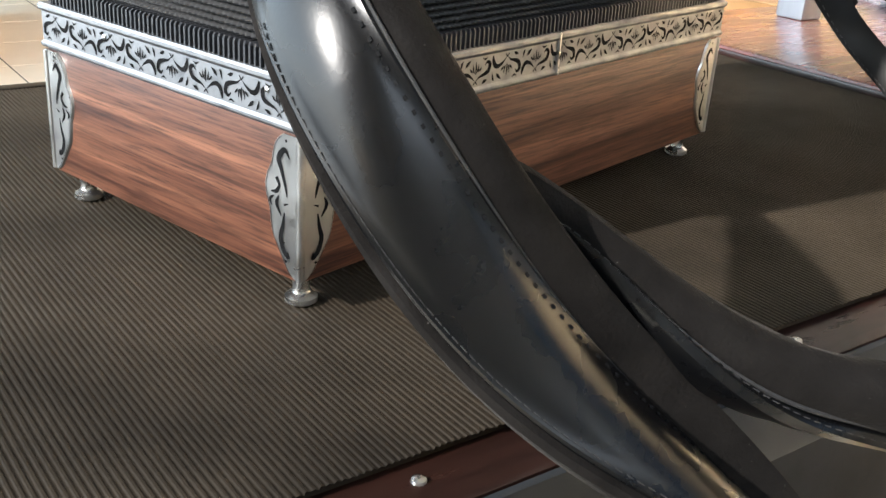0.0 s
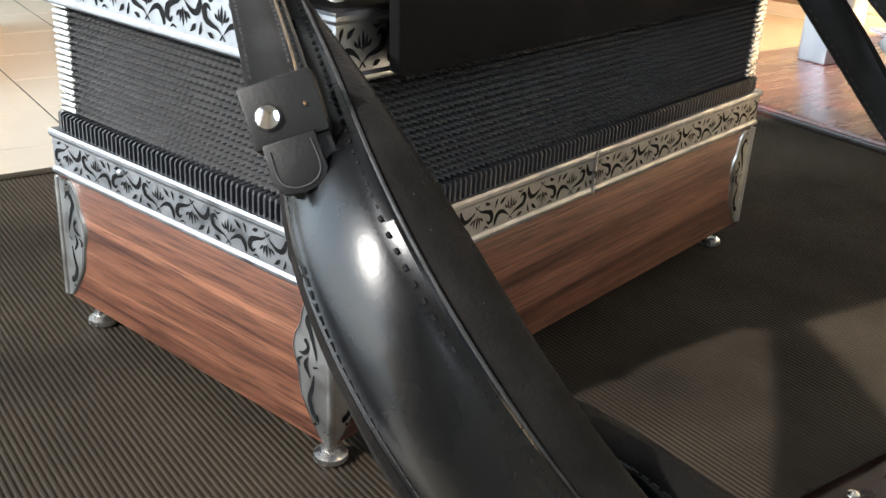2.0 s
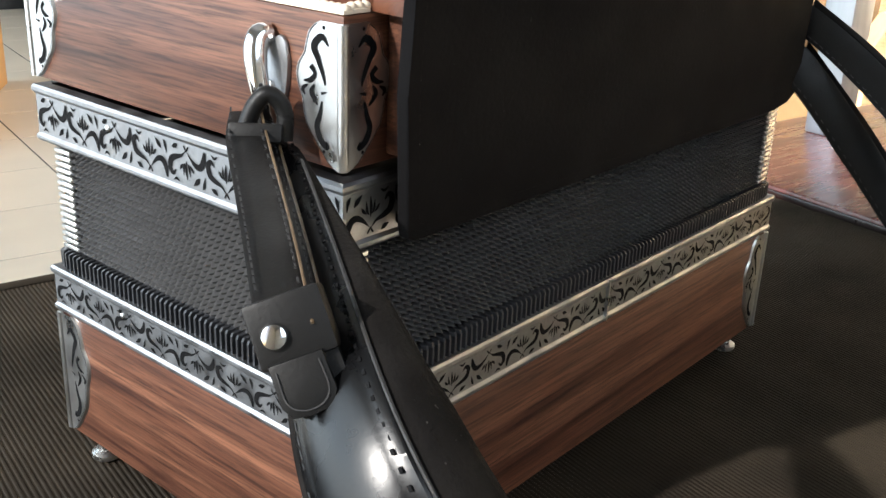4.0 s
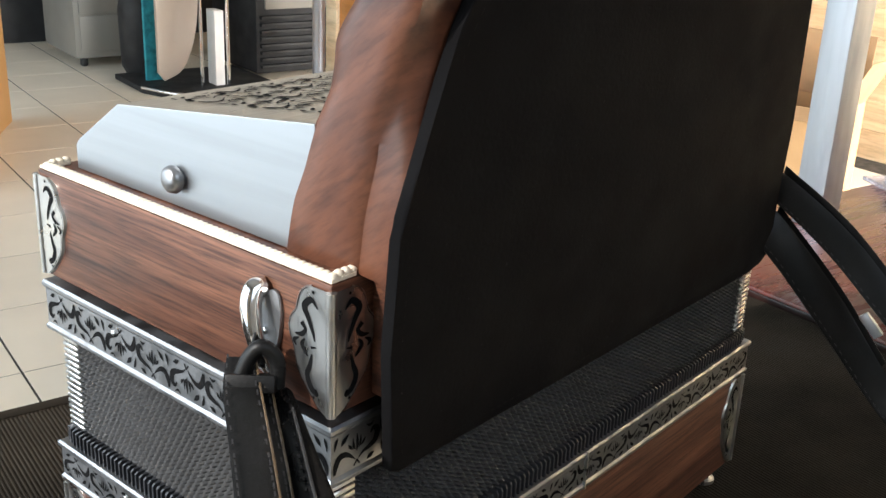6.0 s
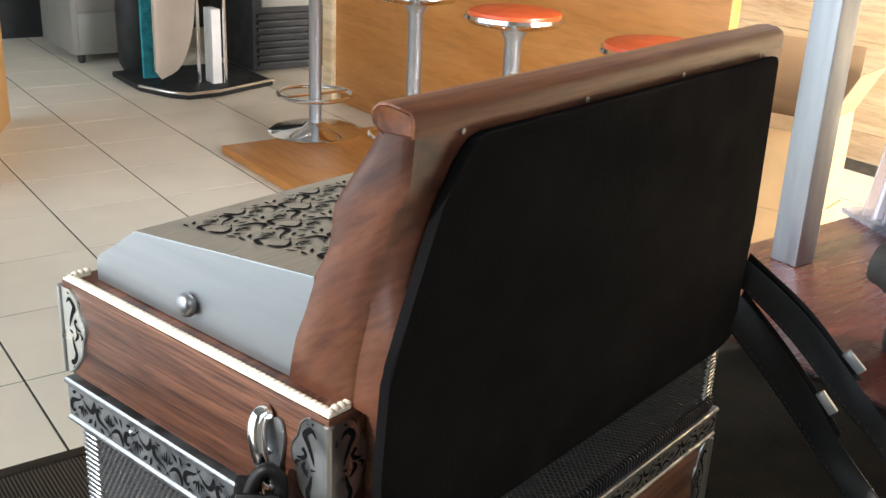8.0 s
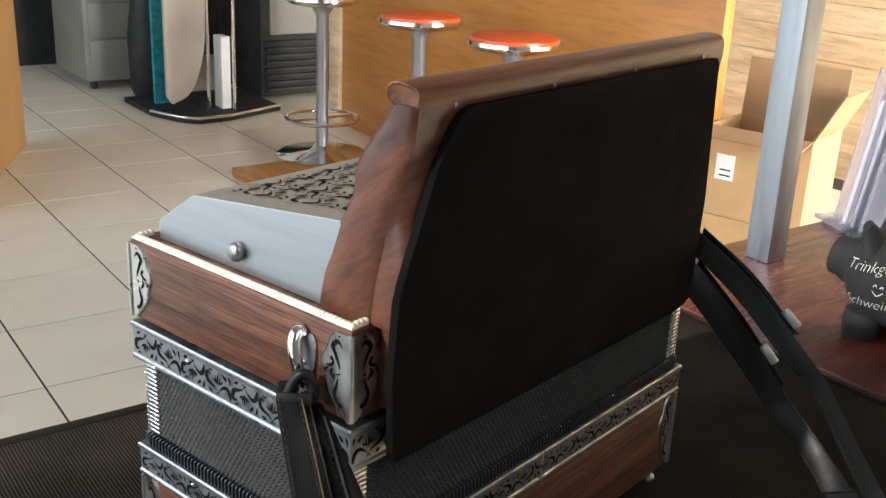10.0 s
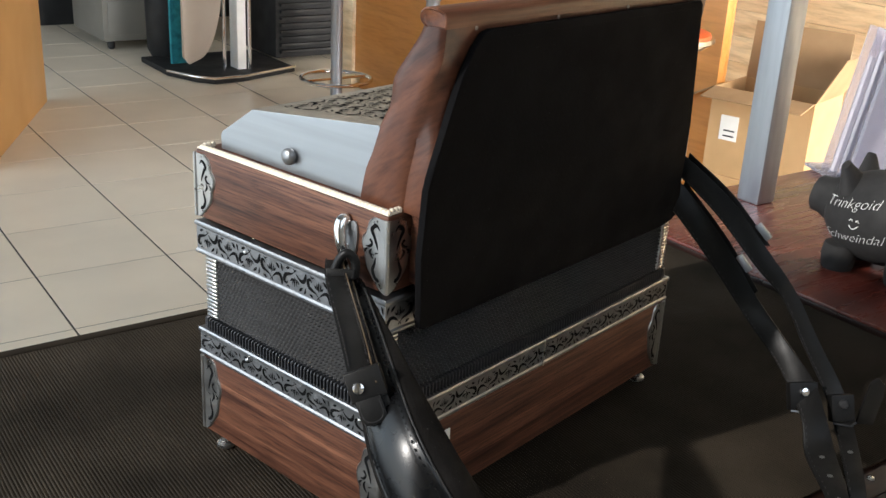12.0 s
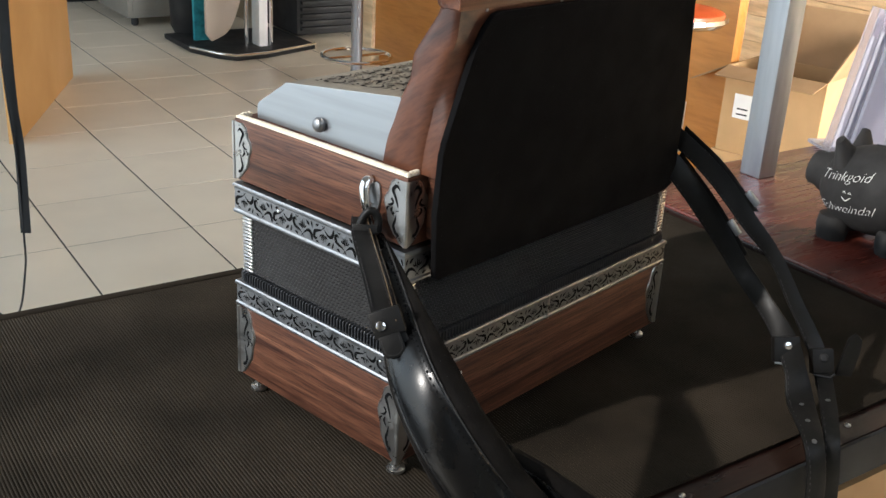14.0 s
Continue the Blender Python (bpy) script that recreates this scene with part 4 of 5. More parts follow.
def left_strap():
    ob = thing("shoulder_strap", pose(0, 0, 0), "black padded leather shoulder strap hanging over the table edge", "strap")
    st = [
          ((-0.0110, 0.0270, 0.2030), (-0.0030, 0.0210, 0.2030), (-0.0010, 0.0200, 0.2010)),
          ((-0.0362, -0.0149, 0.1844), (-0.0320, -0.0272, 0.1953), (-0.0325, -0.0380, 0.1942)),
          ((-0.0610, -0.0420, 0.1715), (-0.0540, -0.0605, 0.1873), (-0.0478, -0.0660, 0.1870)),
          ((-0.0770, -0.0580, 0.1645), (-0.0685, -0.0795, 0.1830), (-0.0585, -0.0840, 0.1832)),
          ((-0.0868, -0.0716, 0.1563), (-0.0784, -0.0961, 0.1781), (-0.0668, -0.0998, 0.1786)),
          ((-0.0911, -0.0864, 0.1423), (-0.0797, -0.1095, 0.1639), (-0.0670, -0.1129, 0.1660)),
          ((-0.0931, -0.1007, 0.1290), (-0.0787, -0.1220, 0.1501), (-0.0656, -0.1249, 0.1537)),
          ((-0.0930, -0.1131, 0.1157), (-0.0751, -0.1319, 0.1362), (-0.0618, -0.1345, 0.1416)),
          ((-0.0906, -0.1244, 0.1021), (-0.0689, -0.1397, 0.1224), (-0.0556, -0.1419, 0.1296)),
          ((-0.0862, -0.1350, 0.0883), (-0.0615, -0.1459, 0.1083), (-0.0483, -0.1486, 0.1172)),
          ((-0.0806, -0.1461, 0.0744), (-0.0536, -0.1519, 0.0941), (-0.0413, -0.1555, 0.1039)),
          ((-0.0733, -0.1585, 0.0613), (-0.0450, -0.1589, 0.0800), (-0.0335, -0.1632, 0.0912)),
          ((-0.0649, -0.1716, 0.0495), (-0.0361, -0.1666, 0.0664), (-0.0255, -0.1715, 0.0785)),
          ((-0.0553, -0.1855, 0.0392), (-0.0268, -0.1751, 0.0530), (-0.0167, -0.1802, 0.0662)),
          ((-0.0443, -0.1998, 0.0303), (-0.0166, -0.1844, 0.0401), (-0.0073, -0.1891, 0.0534)),
          ((-0.0331, -0.2140, 0.0213), (-0.0063, -0.1941, 0.0270), (0.0030, -0.1984, 0.0407)),
          ((-0.0160, -0.2350, 0.0080), (0.0100, -0.2090, 0.0070), (0.0180, -0.2130, 0.0210)),
          ((0.0080, -0.2630, -0.0180), (0.0330, -0.2360, -0.0250), (0.0410, -0.2400, -0.0120)),
          ((0.0250, -0.2850, -0.0700), (0.0500, -0.2600, -0.0750), (0.0580, -0.2640, -0.0650))]
    pad = [(0.0, 0, 0.0), (0.0, 0, 0.0012), (0.02, 0, 0.0020), (0.10, 0, 0.0024)]
    pad += [(0.10 + 0.80 * k / 14, 0, 0.0024 + 0.0034 * math.sin(math.pi * k / 14) ** 0.8) for k in range(1, 14)]
    pad += [(0.90, 0, 0.0024), (0.98, 0, 0.0020), (1.0, 0, 0.0012), (1.0, 0, 0.0)]
    bm, lr = rails(st, pad, 16, 6)
    face = part("leather_face", bm, LEATHER, ob, "glossy black padded leather face")
    lining = [(-0.10, 0, -0.0050), (-0.115, 0, -0.0020), (-0.07, 0, 0.0002), (0.03, 0, 0.0004), (0.97, 0, 0.0004), (1, 0.15, 0.0012), (1, 0.35, 0.0026), (1, 0.60, 0.0026),
              (1, 0.85, 0.0010), (1, 0.97, -0.0020), (1, 1.0, -0.0055), (1, 0.85, -0.0095), (0.8, 0.1, -0.0120), (0.3, 0, -0.0110), (0.0, 0, -0.0090)]
    bm, _ = rails(st, lining, 10, 4)
    part("suede_lining", bm, SUEDE, ob, "matt black suede lining")
    for some, k in ((lr[:70], 0.62), (lr[70:], 1.0)):
        stitches(some, 0.055, 0.0023 * k, 0.0030, (0.0013, 0.00016, 0.00022), face)
        stitches(some, 0.90, 0.0026 * k, 0.0036, (0.0007, 0.00050, 0.0003), face, INLAY)
    part("piping", tube([Vector(q[3:]) + Vector((-0.0005, -0.0005, 0.0008)) for q in lr[4:]], 0.0006, 6), STITCH, face, "pale grey edge line")
    # second length that runs back over the table edge, lining up
    st2 = [
           ((-0.04, -0.134, 0.116), (-0.048, -0.139, 0.104)),
           ((-0.0266, -0.1357, 0.1086), (-0.0321, -0.1458, 0.1016)),
           ((-0.0157, -0.1502, 0.0957), (-0.0248, -0.1615, 0.0845)),
           ((-0.0036, -0.1647, 0.083), (-0.0212, -0.1787, 0.0707)),
           ((0.0077, -0.1804, 0.0708), (-0.0158, -0.1944, 0.0574)),
           ((0.0174, -0.1982, 0.0632), (-0.0068, -0.2078, 0.0461)),
           ((0.024, -0.2174, 0.0585), (0.0094, -0.2182, 0.0351)),
           ((0.0315, -0.236, 0.0575), (0.029, -0.2271, 0.029)),
           ((0.0404, -0.2537, 0.0568), (0.0501, -0.2354, 0.0246)),
           ((0.062, -0.28, 0.048), (0.085, -0.258, 0.017)),
           ((0.09, -0.315, 0.01), (0.115, -0.292, -0.02))]
    st2 = [(a, Vector(a) + (Vector(b) - Vector(a)) * 0.74, b) for a, b in st2]
    roll = [(0.0, 0, 0.0080), (-0.04, 0, 0.0030), (0.0, 0, -0.0015), (0.18, 0, -0.0050), (0.45, 0, -0.0064), (0.75, 0, -0.0050), (1.0, 0, -0.0010), (1.0, 0, 0.0100)]
    bm, lr2 = rails([(a, b, c) for a, b, c in st2], roll, 10)
    low = part("lower_length", bm, SUEDE, ob, "suede-lined lower length")
    bm, _ = rails(st2, [(1.0, -0.02, 0.006), (1.0, 0.02, -0.0016), (1.0, 0.12, -0.0026), (1.0, 0.5, -0.0040), (1.0, 0.9, -0.0020), (1.0, 1.0, 0.0010), (1.0, 0.9, 0.0090)], 10)
    part("leather_edge", bm, LEATHER, low, "black leather edge")
    stitches(lr2, 1.09, -0.0032, 0.0032, (0.0012, 0.00016, 0.0002), low)
    part("piping", tube([Vector(q[3:]) + Vector((-0.0014, -0.0012, 0.0016)) for q in lr2[4:]], 0.0008, 6), STITCH, low, "pale grey edge line")
    # narrow leather from the hook to the keeper
    a = [((-0.0150, 0.0400, 0.2120), (-0.0090, 0.0310, 0.2130)), ((-0.0270, 0.0270, 0.2070), (-0.0180, 0.0170, 0.2075)), ((-0.0440, 0.0020, 0.2000), (-0.0345, -0.0085, 0.2005)),
         ((-0.0640, -0.0270, 0.1935), (-0.0545, -0.0380, 0.1940)), ((-0.0830, -0.0545, 0.1860), (-0.0735, -0.0650, 0.1870))]
    sec = [(0, 0), (0, 0.0022), (0.06, 0.0030), (0.94, 0.0030), (1, 0.0022), (1, 0)]
    bm, lr3 = band(a, sec, 10)
    nar = part("narrow_strap", bm, LEATHER_MATT, ob, "narrow stitched black leather strap")
    stitches(lr3, 0.10, 0.0030, 0.0034, (0.0012, 0.0003, 0.0002), nar)
    stitches(lr3, 0.90, 0.0030, 0.0034, (0.0012, 0.0003, 0.0002), nar)
    # the returning ply beside it, with a pale cut edge
    b = [(Vector(p) + Vector((0.004, -0.004, -0.0075)), Vector(q) + Vector((0.0035, -0.0035, -0.0070))) for p, q in a]
    bm, lr4 = band(b, sec, 10)
    under = part("under_ply", bm, LEATHER_MATT, ob, "second ply of the narrow strap")
    stitches(lr4, 0.90, 0.0030, 0.0034, (0.0012, 0.0003, 0.0002), under)
    for some in (lr3, lr4):
        part("cut_edge", tube([Vector(q[3:]) + Vector((-0.0010, -0.0012, 0.0022)) for q in some], 0.00045, 6), TANEDGE, ob, "tan cut leather edge")
    # loop round the hook and collar under it
    loop = smooth_path([(-0.0185, 0.0290, 0.2070), (-0.0150, 0.0270, 0.2170), (-0.0115, 0.0235, 0.2215), (-0.0080, 0.0200, 0.2160), (-0.0090, 0.0190, 0.2060)], 6)
    part("loop", tube(loop, 0.0030, 10), LEATHER_MATT, ob)
    right, up, near = Vector((0.643, -0.766, 0)), Vector((0.308, 0.258, 0.916)), Vector((-0.702, -0.589, 0.402))
    kb = part("collar", box(-0.0090, 0.0090, -0.0032, 0.0032, -0.0090, 0.0045, 0.0010), LEATHER_MATT, ob, "black leather collar under the hook")
    kb.matrix_local = Matrix.Translation((-0.0165, 0.0240, 0.2085)) @ Matrix((right, -up, near)).transposed().to_4x4()
    # keeper with rivet and tongue
    s = (0.93 * right + 0.37 * up).normalized()
    d = (-0.93 * up + 0.37 * right).normalized()
    rivet = Vector((-0.0818, -0.0601, 0.1856))
    m = Matrix.Translation(rivet + s * 0.0042 - d * 0.0005 - near * 0.0030) @ Matrix((s, d, near)).transposed().to_4x4()
    kp = part("keeper", box(-0.0102, 0.0102, -0.0092, 0.0082, -0.0105, 0.0022, 0.0013), LEATHER_MATT, ob, "leather keeper loop")
    kp.matrix_local = m
    rv = part("rivet", lathe([(0.0036, 0.0), (0.0036, 0.0006), (0.0031, 0.0014), (0.0014, 0.0019)], 20), CHROME, kp, "domed chrome rivet")
    rv.location = (-0.0042, 0.0005, 0.0022)
    out = [(-0.0082, 0.0070), (0.0062, 0.0070), (0.0066, 0.0175), (0.0045, 0.0212), (-0.0010, 0.0220), (-0.0062, 0.0212), (-0.0082, 0.0180)]
    part("tongue", extrude(out, -0.0016, 0.0010, "z", 0.0007), LEATHER_MATT, kp, "rounded stitched leather tongue").location = (0, 0, 0.0024)
    bm = bmesh.new()
    stroke(bm, [(-0.0066, 0.0090), (-0.0064, 0.0170), (-0.0030, 0.0200), (0.0020, 0.0198), (0.0048, 0.0165), (0.0046, 0.0090)], [0.0004] * 6, lambda a, b, q: Vector((a, b, 0.00115 + q)))
    part("tongue_stitching", bm, STITCH, kp).location = (0, 0, 0.0025)
    out = [(a * 1.12 + 0.0028, b * 1.10 - 0.001) for a, b in out]
    part("under_tongue", extrude(out, -0.0060, -0.0024, "z", 0.0008), LEATHER_MATT, kp).location = (0, 0, 0.0024)


left_strap()


def right_strap():
    ob = thing("shoulder_strap", pose(0, 0, 0), "black leather shoulder strap hanging slack with buckles and studs", "strap")
    sec = [(0, 0), (0, 0.0026), (0.06, 0.0034), (0.94, 0.0034), (1, 0.0026), (1, 0)]
    up = [((0.3500, 0.0139, 0.2141), (0.3581, 0.0139, 0.2338)), ((0.3465, -0.0132, 0.2044), (0.3552, -0.0130, 0.2272)), ((0.3503, -0.0476, 0.1797), (0.3604, -0.0575, 0.1985)), ((0.3477, -0.0874, 0.1482), (0.3611, -0.0966, 0.1629)), ((0.3580, -0.1137, 0.1219), (0.3691, -0.1213, 0.1324)), ((0.3617, -0.1339, 0.0889), (0.3740, -0.1469, 0.0938)), ((0.3624, -0.1586, 0.0534), (0.3757, -0.1743, 0.0573)), ((0.3459, -0.1806, 0.0286), (0.3620, -0.1938, 0.0338)), ((0.2818, -0.2183, 0.0169), (0.2928, -0.2330, 0.0179)), ((0.2854, -0.2270, -0.0519), (0.2953, -0.2412, -0.0518)), ((0.2830, -0.2280, -0.1600), (0.2930, -0.2420, -0.1600))]
    lo = [((0.3387, 0.0093, 0.1901), (0.3524, 0.0091, 0.2119)), ((0.3367, -0.0145, 0.1784), (0.3479, -0.0158, 0.2033)), ((0.3554, -0.0460, 0.1357), (0.3673, -0.0533, 0.1565)), ((0.3646, -0.0816, 0.0936), (0.3743, -0.0856, 0.1148)), ((0.3563, -0.1177, 0.0688), (0.3655, -0.1202, 0.0901)), ((0.3372, -0.1447, 0.0510), (0.3531, -0.1574, 0.0649)), ((0.3210, -0.1611, 0.0413), (0.3388, -0.1748, 0.0479)), ((0.3042, -0.1743, 0.0234), (0.3236, -0.1938, 0.0265)), ((0.2589, -0.2137, 0.0158), (0.2749, -0.2259, 0.0168)), ((0.2604, -0.2230, -0.0419), (0.2753, -0.2351, -0.0419)), ((0.2590, -0.2240, -0.1700), (0.2740, -0.2360, -0.1700))]
    def narrowed(st, k):
        return [((Vector(a) + Vector(b)) / 2 + (Vector(a) - Vector(b)) * k / 2, (Vector(a) + Vector(b)) / 2 + (Vector(b) - Vector(a)) * k / 2) for a, b in st]

    up, lo = narrowed(up, 0.74), narrowed(lo, 0.86)
    for name, st in (("upper_strap", up), ("lower_strap", lo)):
        bm, lr = band(st, sec, 10)
        p = part(name, bm, LEATHER_MATT, ob, "black leather strap")
        stitches(lr, 0.10, 0.0034, 0.0040, (0.0012, 0.0003, 0.0002), p)
        for i in (71, 75, 79) if name == "lower_strap" else (74,):
            a, b, c = lr[i - 1], lr[i + 1], lr[i]
            along = (Vector(b[:3]) - Vector(a[:3])).normalized()
            across = (Vector(c[3:]) - Vector(c[:3])).normalized()
            face = along.cross(across).normalized()
            mid = (Vector(c[:3]) + Vector(c[3:])) / 2 + face * 0.0026
            hole = lathe([(0.0010, 0.0), (0.0022, 0.0), (0.0022, 0.0003), (0.0012, 0.0004)], 14, m=Matrix.Translation(mid) @ Matrix((along, face.cross(along), face)).transposed().to_4x4())
            part("eyelet", hole, SILVER, p, "small pale-rimmed strap hole")
        bm, lr = band([(Vector(a) + Vector((0.010, 0.002, 0.014)), Vector(b) + Vector((0.004, 0.001, 0.004))) for a, b in st[1:4]], sec, 8)
        part("strap_end", bm, LEATHER_MATT, p)
    for x, y, z, r in ((0.3607, -0.0875, 0.1766, 42), (0.3527, -0.0787, 0.1477, 46)):
        b = part("slide_buckle", box(-0.0018, 0.0018, -0.0078, 0.0078, -0.0030, 0.0030, 0.0008), STEEL, ob, "small steel slide buckle")
        b.matrix_local = pose(x, y, z, r, 0, 8)
    k = Vector((-0.62, -0.66, 0.42)).normalized()
    d = Vector((-0.25, -0.30, -0.90)).normalized()
    s = d.cross(k).normalized()
    d = k.cross(s).normalized()
    for q, wide in (((0.3418, -0.1515, 0.0563), 0.0122), ((0.3629, -0.1776, 0.0471), 0.0100)):
        m = Matrix.Translation(q) @ Matrix((s, d, k)).transposed().to_4x4()
        kp = part("keeper", box(-wide, wide, -0.010, 0.0125, -0.0050, 0.0040, 0.0015), LEATHER_MATT, ob, "leather keeper")
        kp.matrix_local = m
        part("stud", lathe([(0.0042, 0), (0.0042, 0.0008), (0.0033, 0.0021), (0.0012, 0.0026)], 20), CHROME if wide > 0.011 else BLACK, kp, "domed stud").location = (0.0, -0.002, 0.004)
        part("bar", tube([(-wide, 0.013, 0.004), (-wide * 0.5, 0.016, 0.0055), (wide * 0.5, 0.014, 0.0055), (wide, 0.013, 0.004)], 0.0010), STEEL if wide > 0.011 else BLACK, kp)
    out = [(-0.008, 0.0), (0.008, 0.0), (0.009, 0.026), (0.007, 0.038), (0.0, 0.043), (-0.006, 0.038)]
    fl = part("flap", extrude(out, 0, 0.003, "y", 0.001), LEATHER_MATT, ob, "upright leather flap end")
    fl.matrix_local = pose(0.380, -0.194, 0.030, 0, 6, -40)


right_strap()

# ---- things on the side board ----
BOARD_Z = 0.009


def pillar():
    ob = thing("steel_post", room_pose(0.876, 0.390, BOARD_Z, 0), "square brushed steel post standing on the mahogany board", "post")
    part("tube", box(-0.0188, 0.0188, -0.0188, 0.0188, 0.0, 1.2, 0.003), STEEL, ob)
    part("cap", box(-0.0178, 0.0178, -0.0178, 0.0178, 1.2, 1.204, 0.001), BLACK, ob, "black plastic end cap")


pillar()


def piggy_bank():
    ob = thing("piggy_bank", pose(0.804, -0.054, BOARD_Z) @ Matrix.Scale(0.86, 4), "matt black ceramic piggy bank with white chalk writing", "piggy bank")
    f = Vector((0.04, 1.0, 0)).normalized()
    s = Vector((-f.y, f.x, 0))
    rot = Matrix((f, s, Vector((0, 0, 1)))).transposed().to_4x4()
    c, r = Vector((0, 0, 0.078)), Vector((0.088, 0.070, 0.066))
    bm = bmesh.new()
    bmesh.ops.create_uvsphere(bm, u_segments=40, v_segments=24, radius=1.0)
    for v in bm.verts:
        v.co = Vector((v.co.x * r.x, v.co.y * r.y, v.co.z * r.z)) + c
    bm.transform(rot)
    part("body", bm, PIG, ob)
    bm = lathe([(0.034, 0), (0.032, 0.012), (0.027, 0.022), (0.0265, 0.033), (0.024, 0.0365), (0.01, 0.036)], 24, m=pose(0.070, 0, 0.085, 0, 84, 0))
    bm.transform(rot)
    part("snout", bm, PIG, ob)
    for q in (-1, 1):
        bm = bmesh.new()
        bmesh.ops.create_cone(bm, segments=18, radius1=0.028, radius2=0.010, depth=0.034, cap_ends=True)
        for v in bm.verts:
            v.co.x *= 0.55
        bm.transform(rot @ pose(0.052, q * 0.036, 0.135, q * -26, 14, 0))
        part("ear", bm, PIG, ob)
        for x in (-0.045, 0.045):
            bm = lathe([(0.021, 0.0), (0.023, 0.008), (0.024, 0.022), (0.022, 0.036)], 18, m=pose(x, q * 0.034, 0))
            bm.transform(rot)
            part("foot", bm, PIG, ob)
    bm = box(-0.018, 0.018, -0.0016, 0.0016, 0.1425, 0.1448)
    bm.transform(rot)
    part("coin_slot", bm, BLACK, ob)

    def wrap(a, b, q):
        """Lay a mark a along the flank and b up, on the body's skin."""
        x, z = a, b - c.z
        k = 1 - (x / r.x) ** 2 - (z / r.z) ** 2
        y = r.y * math.sqrt(max(k, 0.02))
        return rot @ (Vector((x, y, b)) * 1.0 + Vector((0, 1, 0)) * q)

    def words(text, a0, b0, size, tilt):
        cu = bpy.data.curves.new("words", "FONT")
        cu.body, cu.size, cu.offset = text, size, -0.00045
        tmp = bpy.data.objects.new("words", cu)
        scene.collection.objects.link(tmp)
        me = bpy.data.meshes.new_from_object(tmp.evaluated_get(bpy.context.evaluated_depsgraph_get()))
        bpy.data.objects.remove(tmp)
        bm = bmesh.new()
        bm.from_mesh(me)
        bmesh.ops.subdivide_edges(bm, edges=[e for e in bm.edges if e.calc_length() > 0.004], cuts=2)
        for v in bm.verts:
            a, b = v.co.x + v.co.y * 0.25, v.co.y + v.co.x * tilt
            v.co = wrap(a0 - a, b0 + b, 0.0012)
        part("chalk_writing", bm, CHALK, ob, "white chalk words")

    words("Trinkgoid", 0.073, 0.089, 0.0205, 0.20)
    words("Schweindal", 0.069, 0.044, 0.0205, 0.17)
    bm = bmesh.new()
    stroke(bm, [(0.028, 0.076), (0.021, 0.0715), (0.013, 0.078)], [0.0008, 0.0013, 0.0008], lambda a, b, q: wrap(a, b, 0.0012))
    for x in (0.016, 0.025):
        stroke(bm, [(x + 0.0024, 0.082), (x, 0.085), (x - 0.0024, 0.082)], [0.0007, 0.0010, 0.0007], lambda a, b, q: wrap(a, b, 0.0012))
    part("chalk_smile", bm, CHALK, ob)


piggy_bank()


def brochure_stand():
    ob = thing("brochure_holder", pose(1.130, 0.118, BOARD_Z, 0, 0, -38), "clear lilac acrylic brochure holder standing on the board", "holder")
    for k in range(4):
        p = part("acrylic_sheet", box(0.0, 0.20, -0.0015, 0.0015, 0.0, 0.235, 0.0008), ACRYLIC, ob)
        p.matrix_local = pose(0.0, 0.022 * k, 0.005, -10, 16, 0)
    part("base", box(-0.01, 0.24, -0.02, 0.10, 0, 0.006, 0.001), ACRYLIC, ob)
    for k in range(3):
        q = part("brochure", box(0.014, 0.19, -0.003, 0.003, 0.0, 0.21 - 0.012 * k, 0.0006), PAPER, ob, "pale printed brochures")
        q.matrix_local = pose(0.0, 0.011 + 0.022 * k, 0.008, -10, 16, 0)


brochure_stand()

# ---- neighbouring strap at the side, and the box under the ledge ----


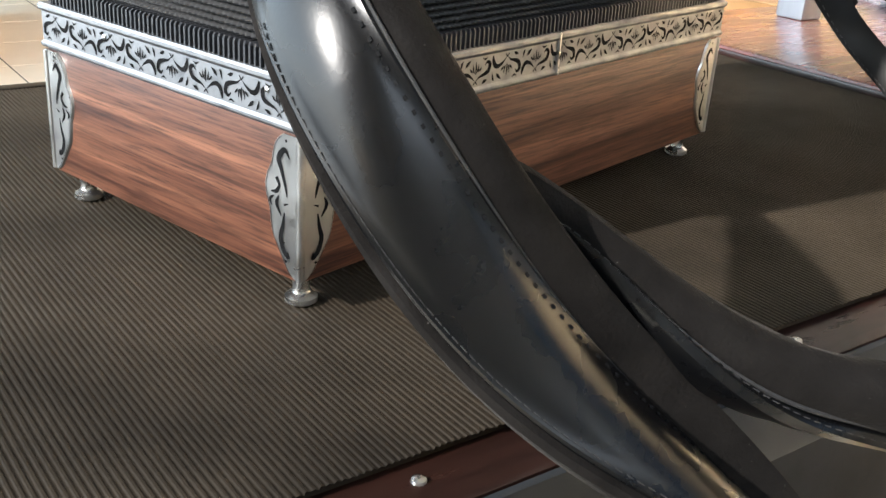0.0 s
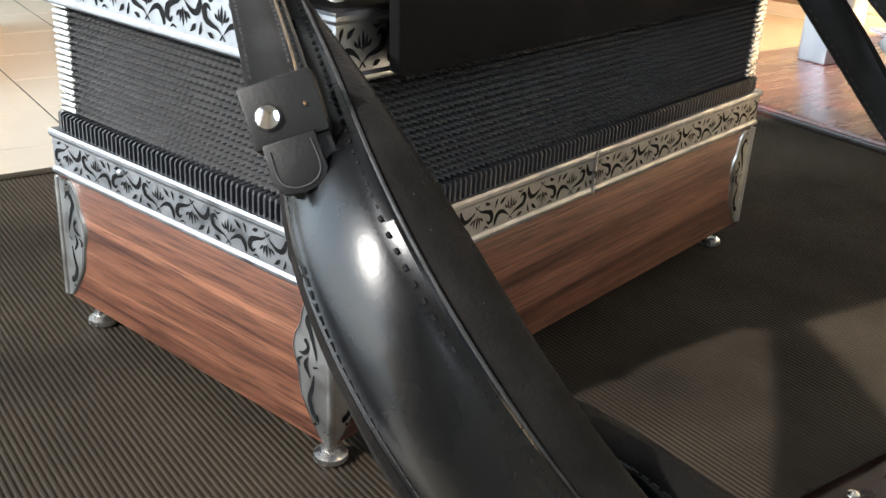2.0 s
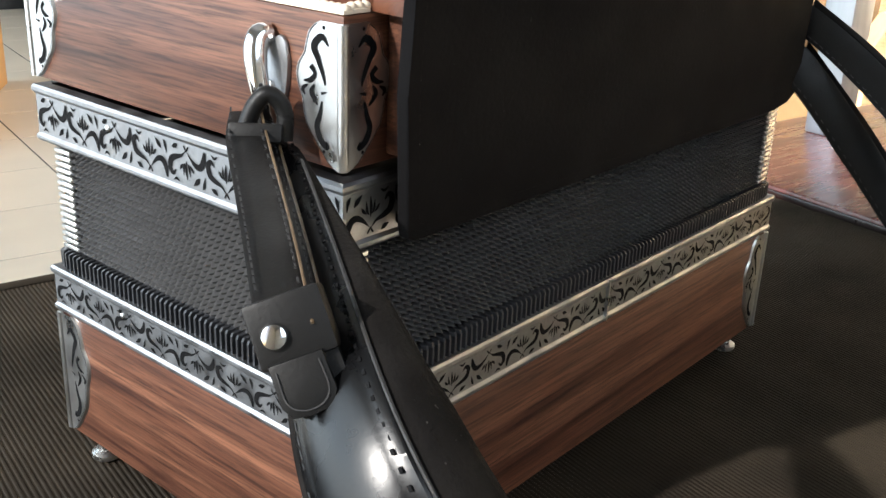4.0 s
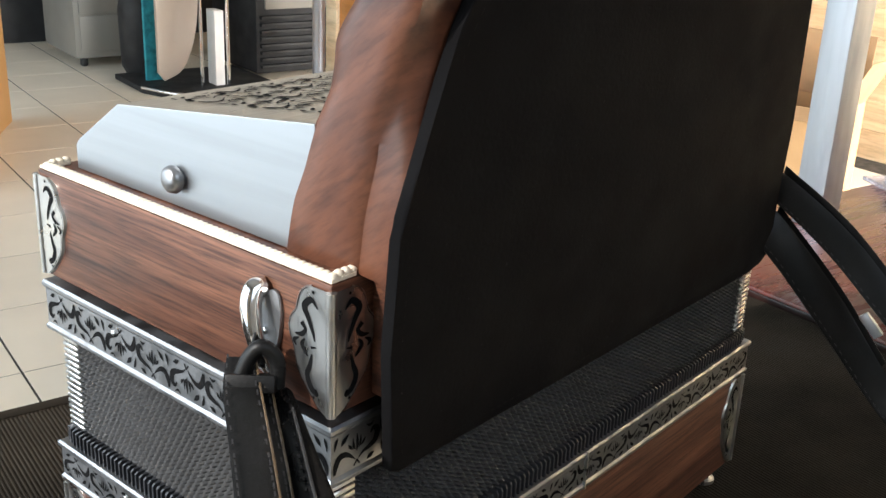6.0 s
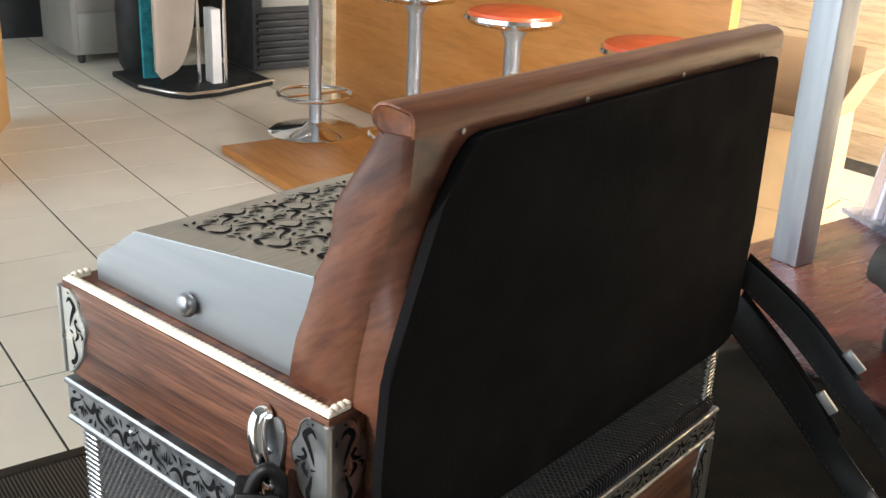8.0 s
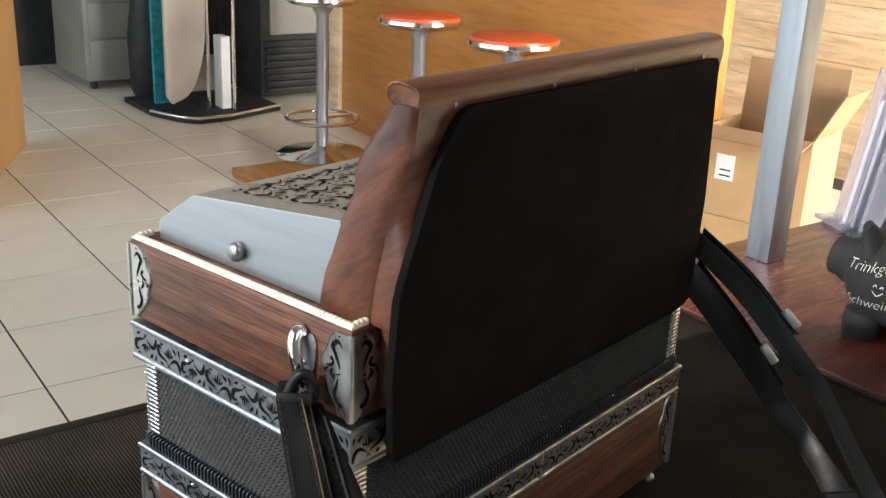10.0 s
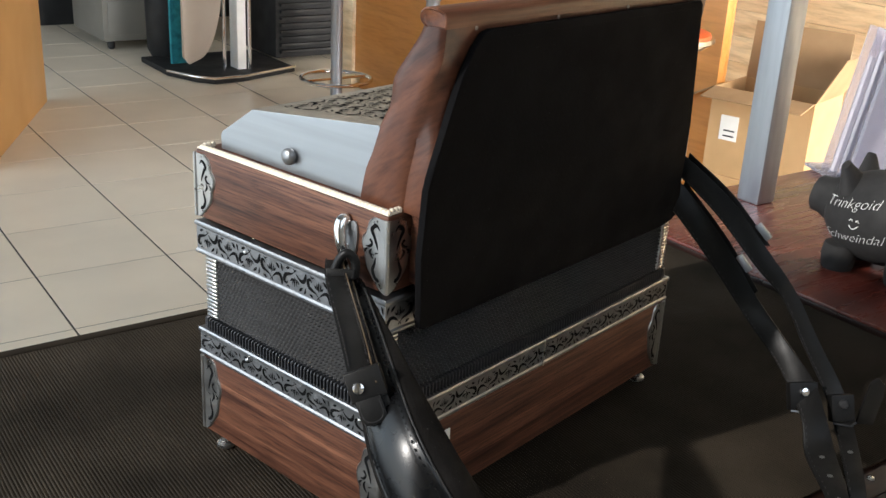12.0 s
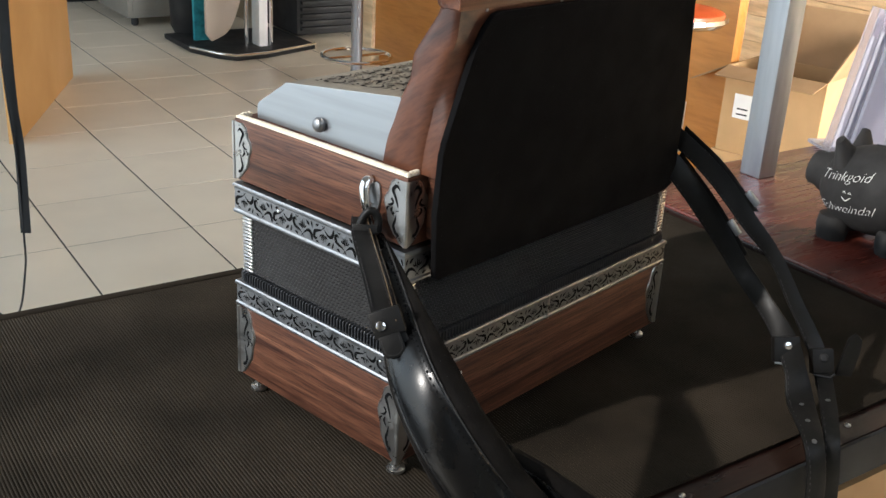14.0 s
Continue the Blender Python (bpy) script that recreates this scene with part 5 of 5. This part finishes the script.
def hanging_strap():
    ob = thing("strap_stand", pose(0.185, 1.395, FLOOR), "slim black stand with dark leather straps and a thin cord", "stand")
    part("foot", lathe([(0.16, 0), (0.16, 0.008), (0.03, 0.02)], 24), BLACK, ob)
    part("pole", tube([(0, 0, 0.01), (0, 0, 1.30)], 0.011), BLACK, ob)
    part("arm", tube([(0, 0, 1.28), (0.07, -0.09, 1.29), (0.14, -0.16, 1.27)], 0.008), BLACK, ob)
    o = Vector((0.16, 1.42, FLOOR))
    st = [(Vector(p) - o - Vector((0.006, -0.006, 0)), Vector(p) - o + Vector((0.006, -0.006, 0))) for p in ((0.300, 1.260, 0.52), (0.292, 1.285, 0.157), (0.270, 1.245, 0.00), (0.255, 1.205, -0.0735), (0.2263, 1.1534, -0.2027))]
    bm, _ = band(st, [(0, 0), (0, 0.003), (1, 0.003), (1, 0)], 8)
    part("strap", bm, LEATHER_MATT, ob, "dark leather strap end with pale stitching")
    bm = tube([Vector(p) - o for p in smooth_path([(0.290, 1.262, 0.52), (0.268, 1.262, 0.10), (0.2450, 1.2000, -0.08), (0.2200, 1.1500, -0.220), (0.2093, 1.1357, -0.261), (0.1859, 1.1223, -0.3242), (0.165, 1.135, -0.335), (0.15, 1.15, -0.25), (0.22, 1.24, 0.1), (0.285, 1.262, 0.52)], 6)], 0.0018, 6)
    part("cord", bm, BLACK, ob)


hanging_strap()


def stored_cartons():
    for k in range(2):
        carton("carton", 0.46, 0.34, 0.325, room_pose(0.405, -0.112, FLOOR + k * 0.332), "closed brown carton stored under the table")


stored_cartons()


# ---- pieces: floor tiles and wall planks ----
TS = 0.3865


def tiles():
    me = mesh_of("tile", box(0.0029, TS - 0.0029, 0.0019, TS - 0.0019, -0.010, 0.0, 0.0004, seg=1), TILE)
    u0, v0, turn = 0.722, 2.764, radians(-0.8)
    rest = bmesh.new()
    for i in range(-10, 11):
        for j in range(-16, 13):
            a, b = i * TS, j * TS
            u, v = u0 + a * math.cos(turn) - b * math.sin(turn), v0 + a * math.sin(turn) + b * math.cos(turn)
            if u < -2.42 or u + TS > 3.95 or v < -2.82 or v + TS > 6.98:
                continue
            if v > -0.2:
                part("tile", me, TILE, floor).matrix_local = pose(u, v, FLOOR, 0, 0, -0.8)
            else:
                box(u + 0.0029, u + TS - 0.0029, v + 0.0029, v + TS - 0.0029, FLOOR - 0.010, FLOOR, 0, rest)
    tagged(part("tile_field", rest, TILE, floor, smooth=False), kind="stuff")


tiles()


def planks():
    w = bpy.data.objects["wall_east"]
    me = [mesh_of("plank", box(3.970, 3.998, -2.8, 6.9, 0.001, 0.129, 0.002, seg=1), PLANK)]
    for k in range(20):
        ob = part("plank", me[0], PLANK, w)
        ob.location = (0, 0, FLOOR + k * 0.13)


planks()
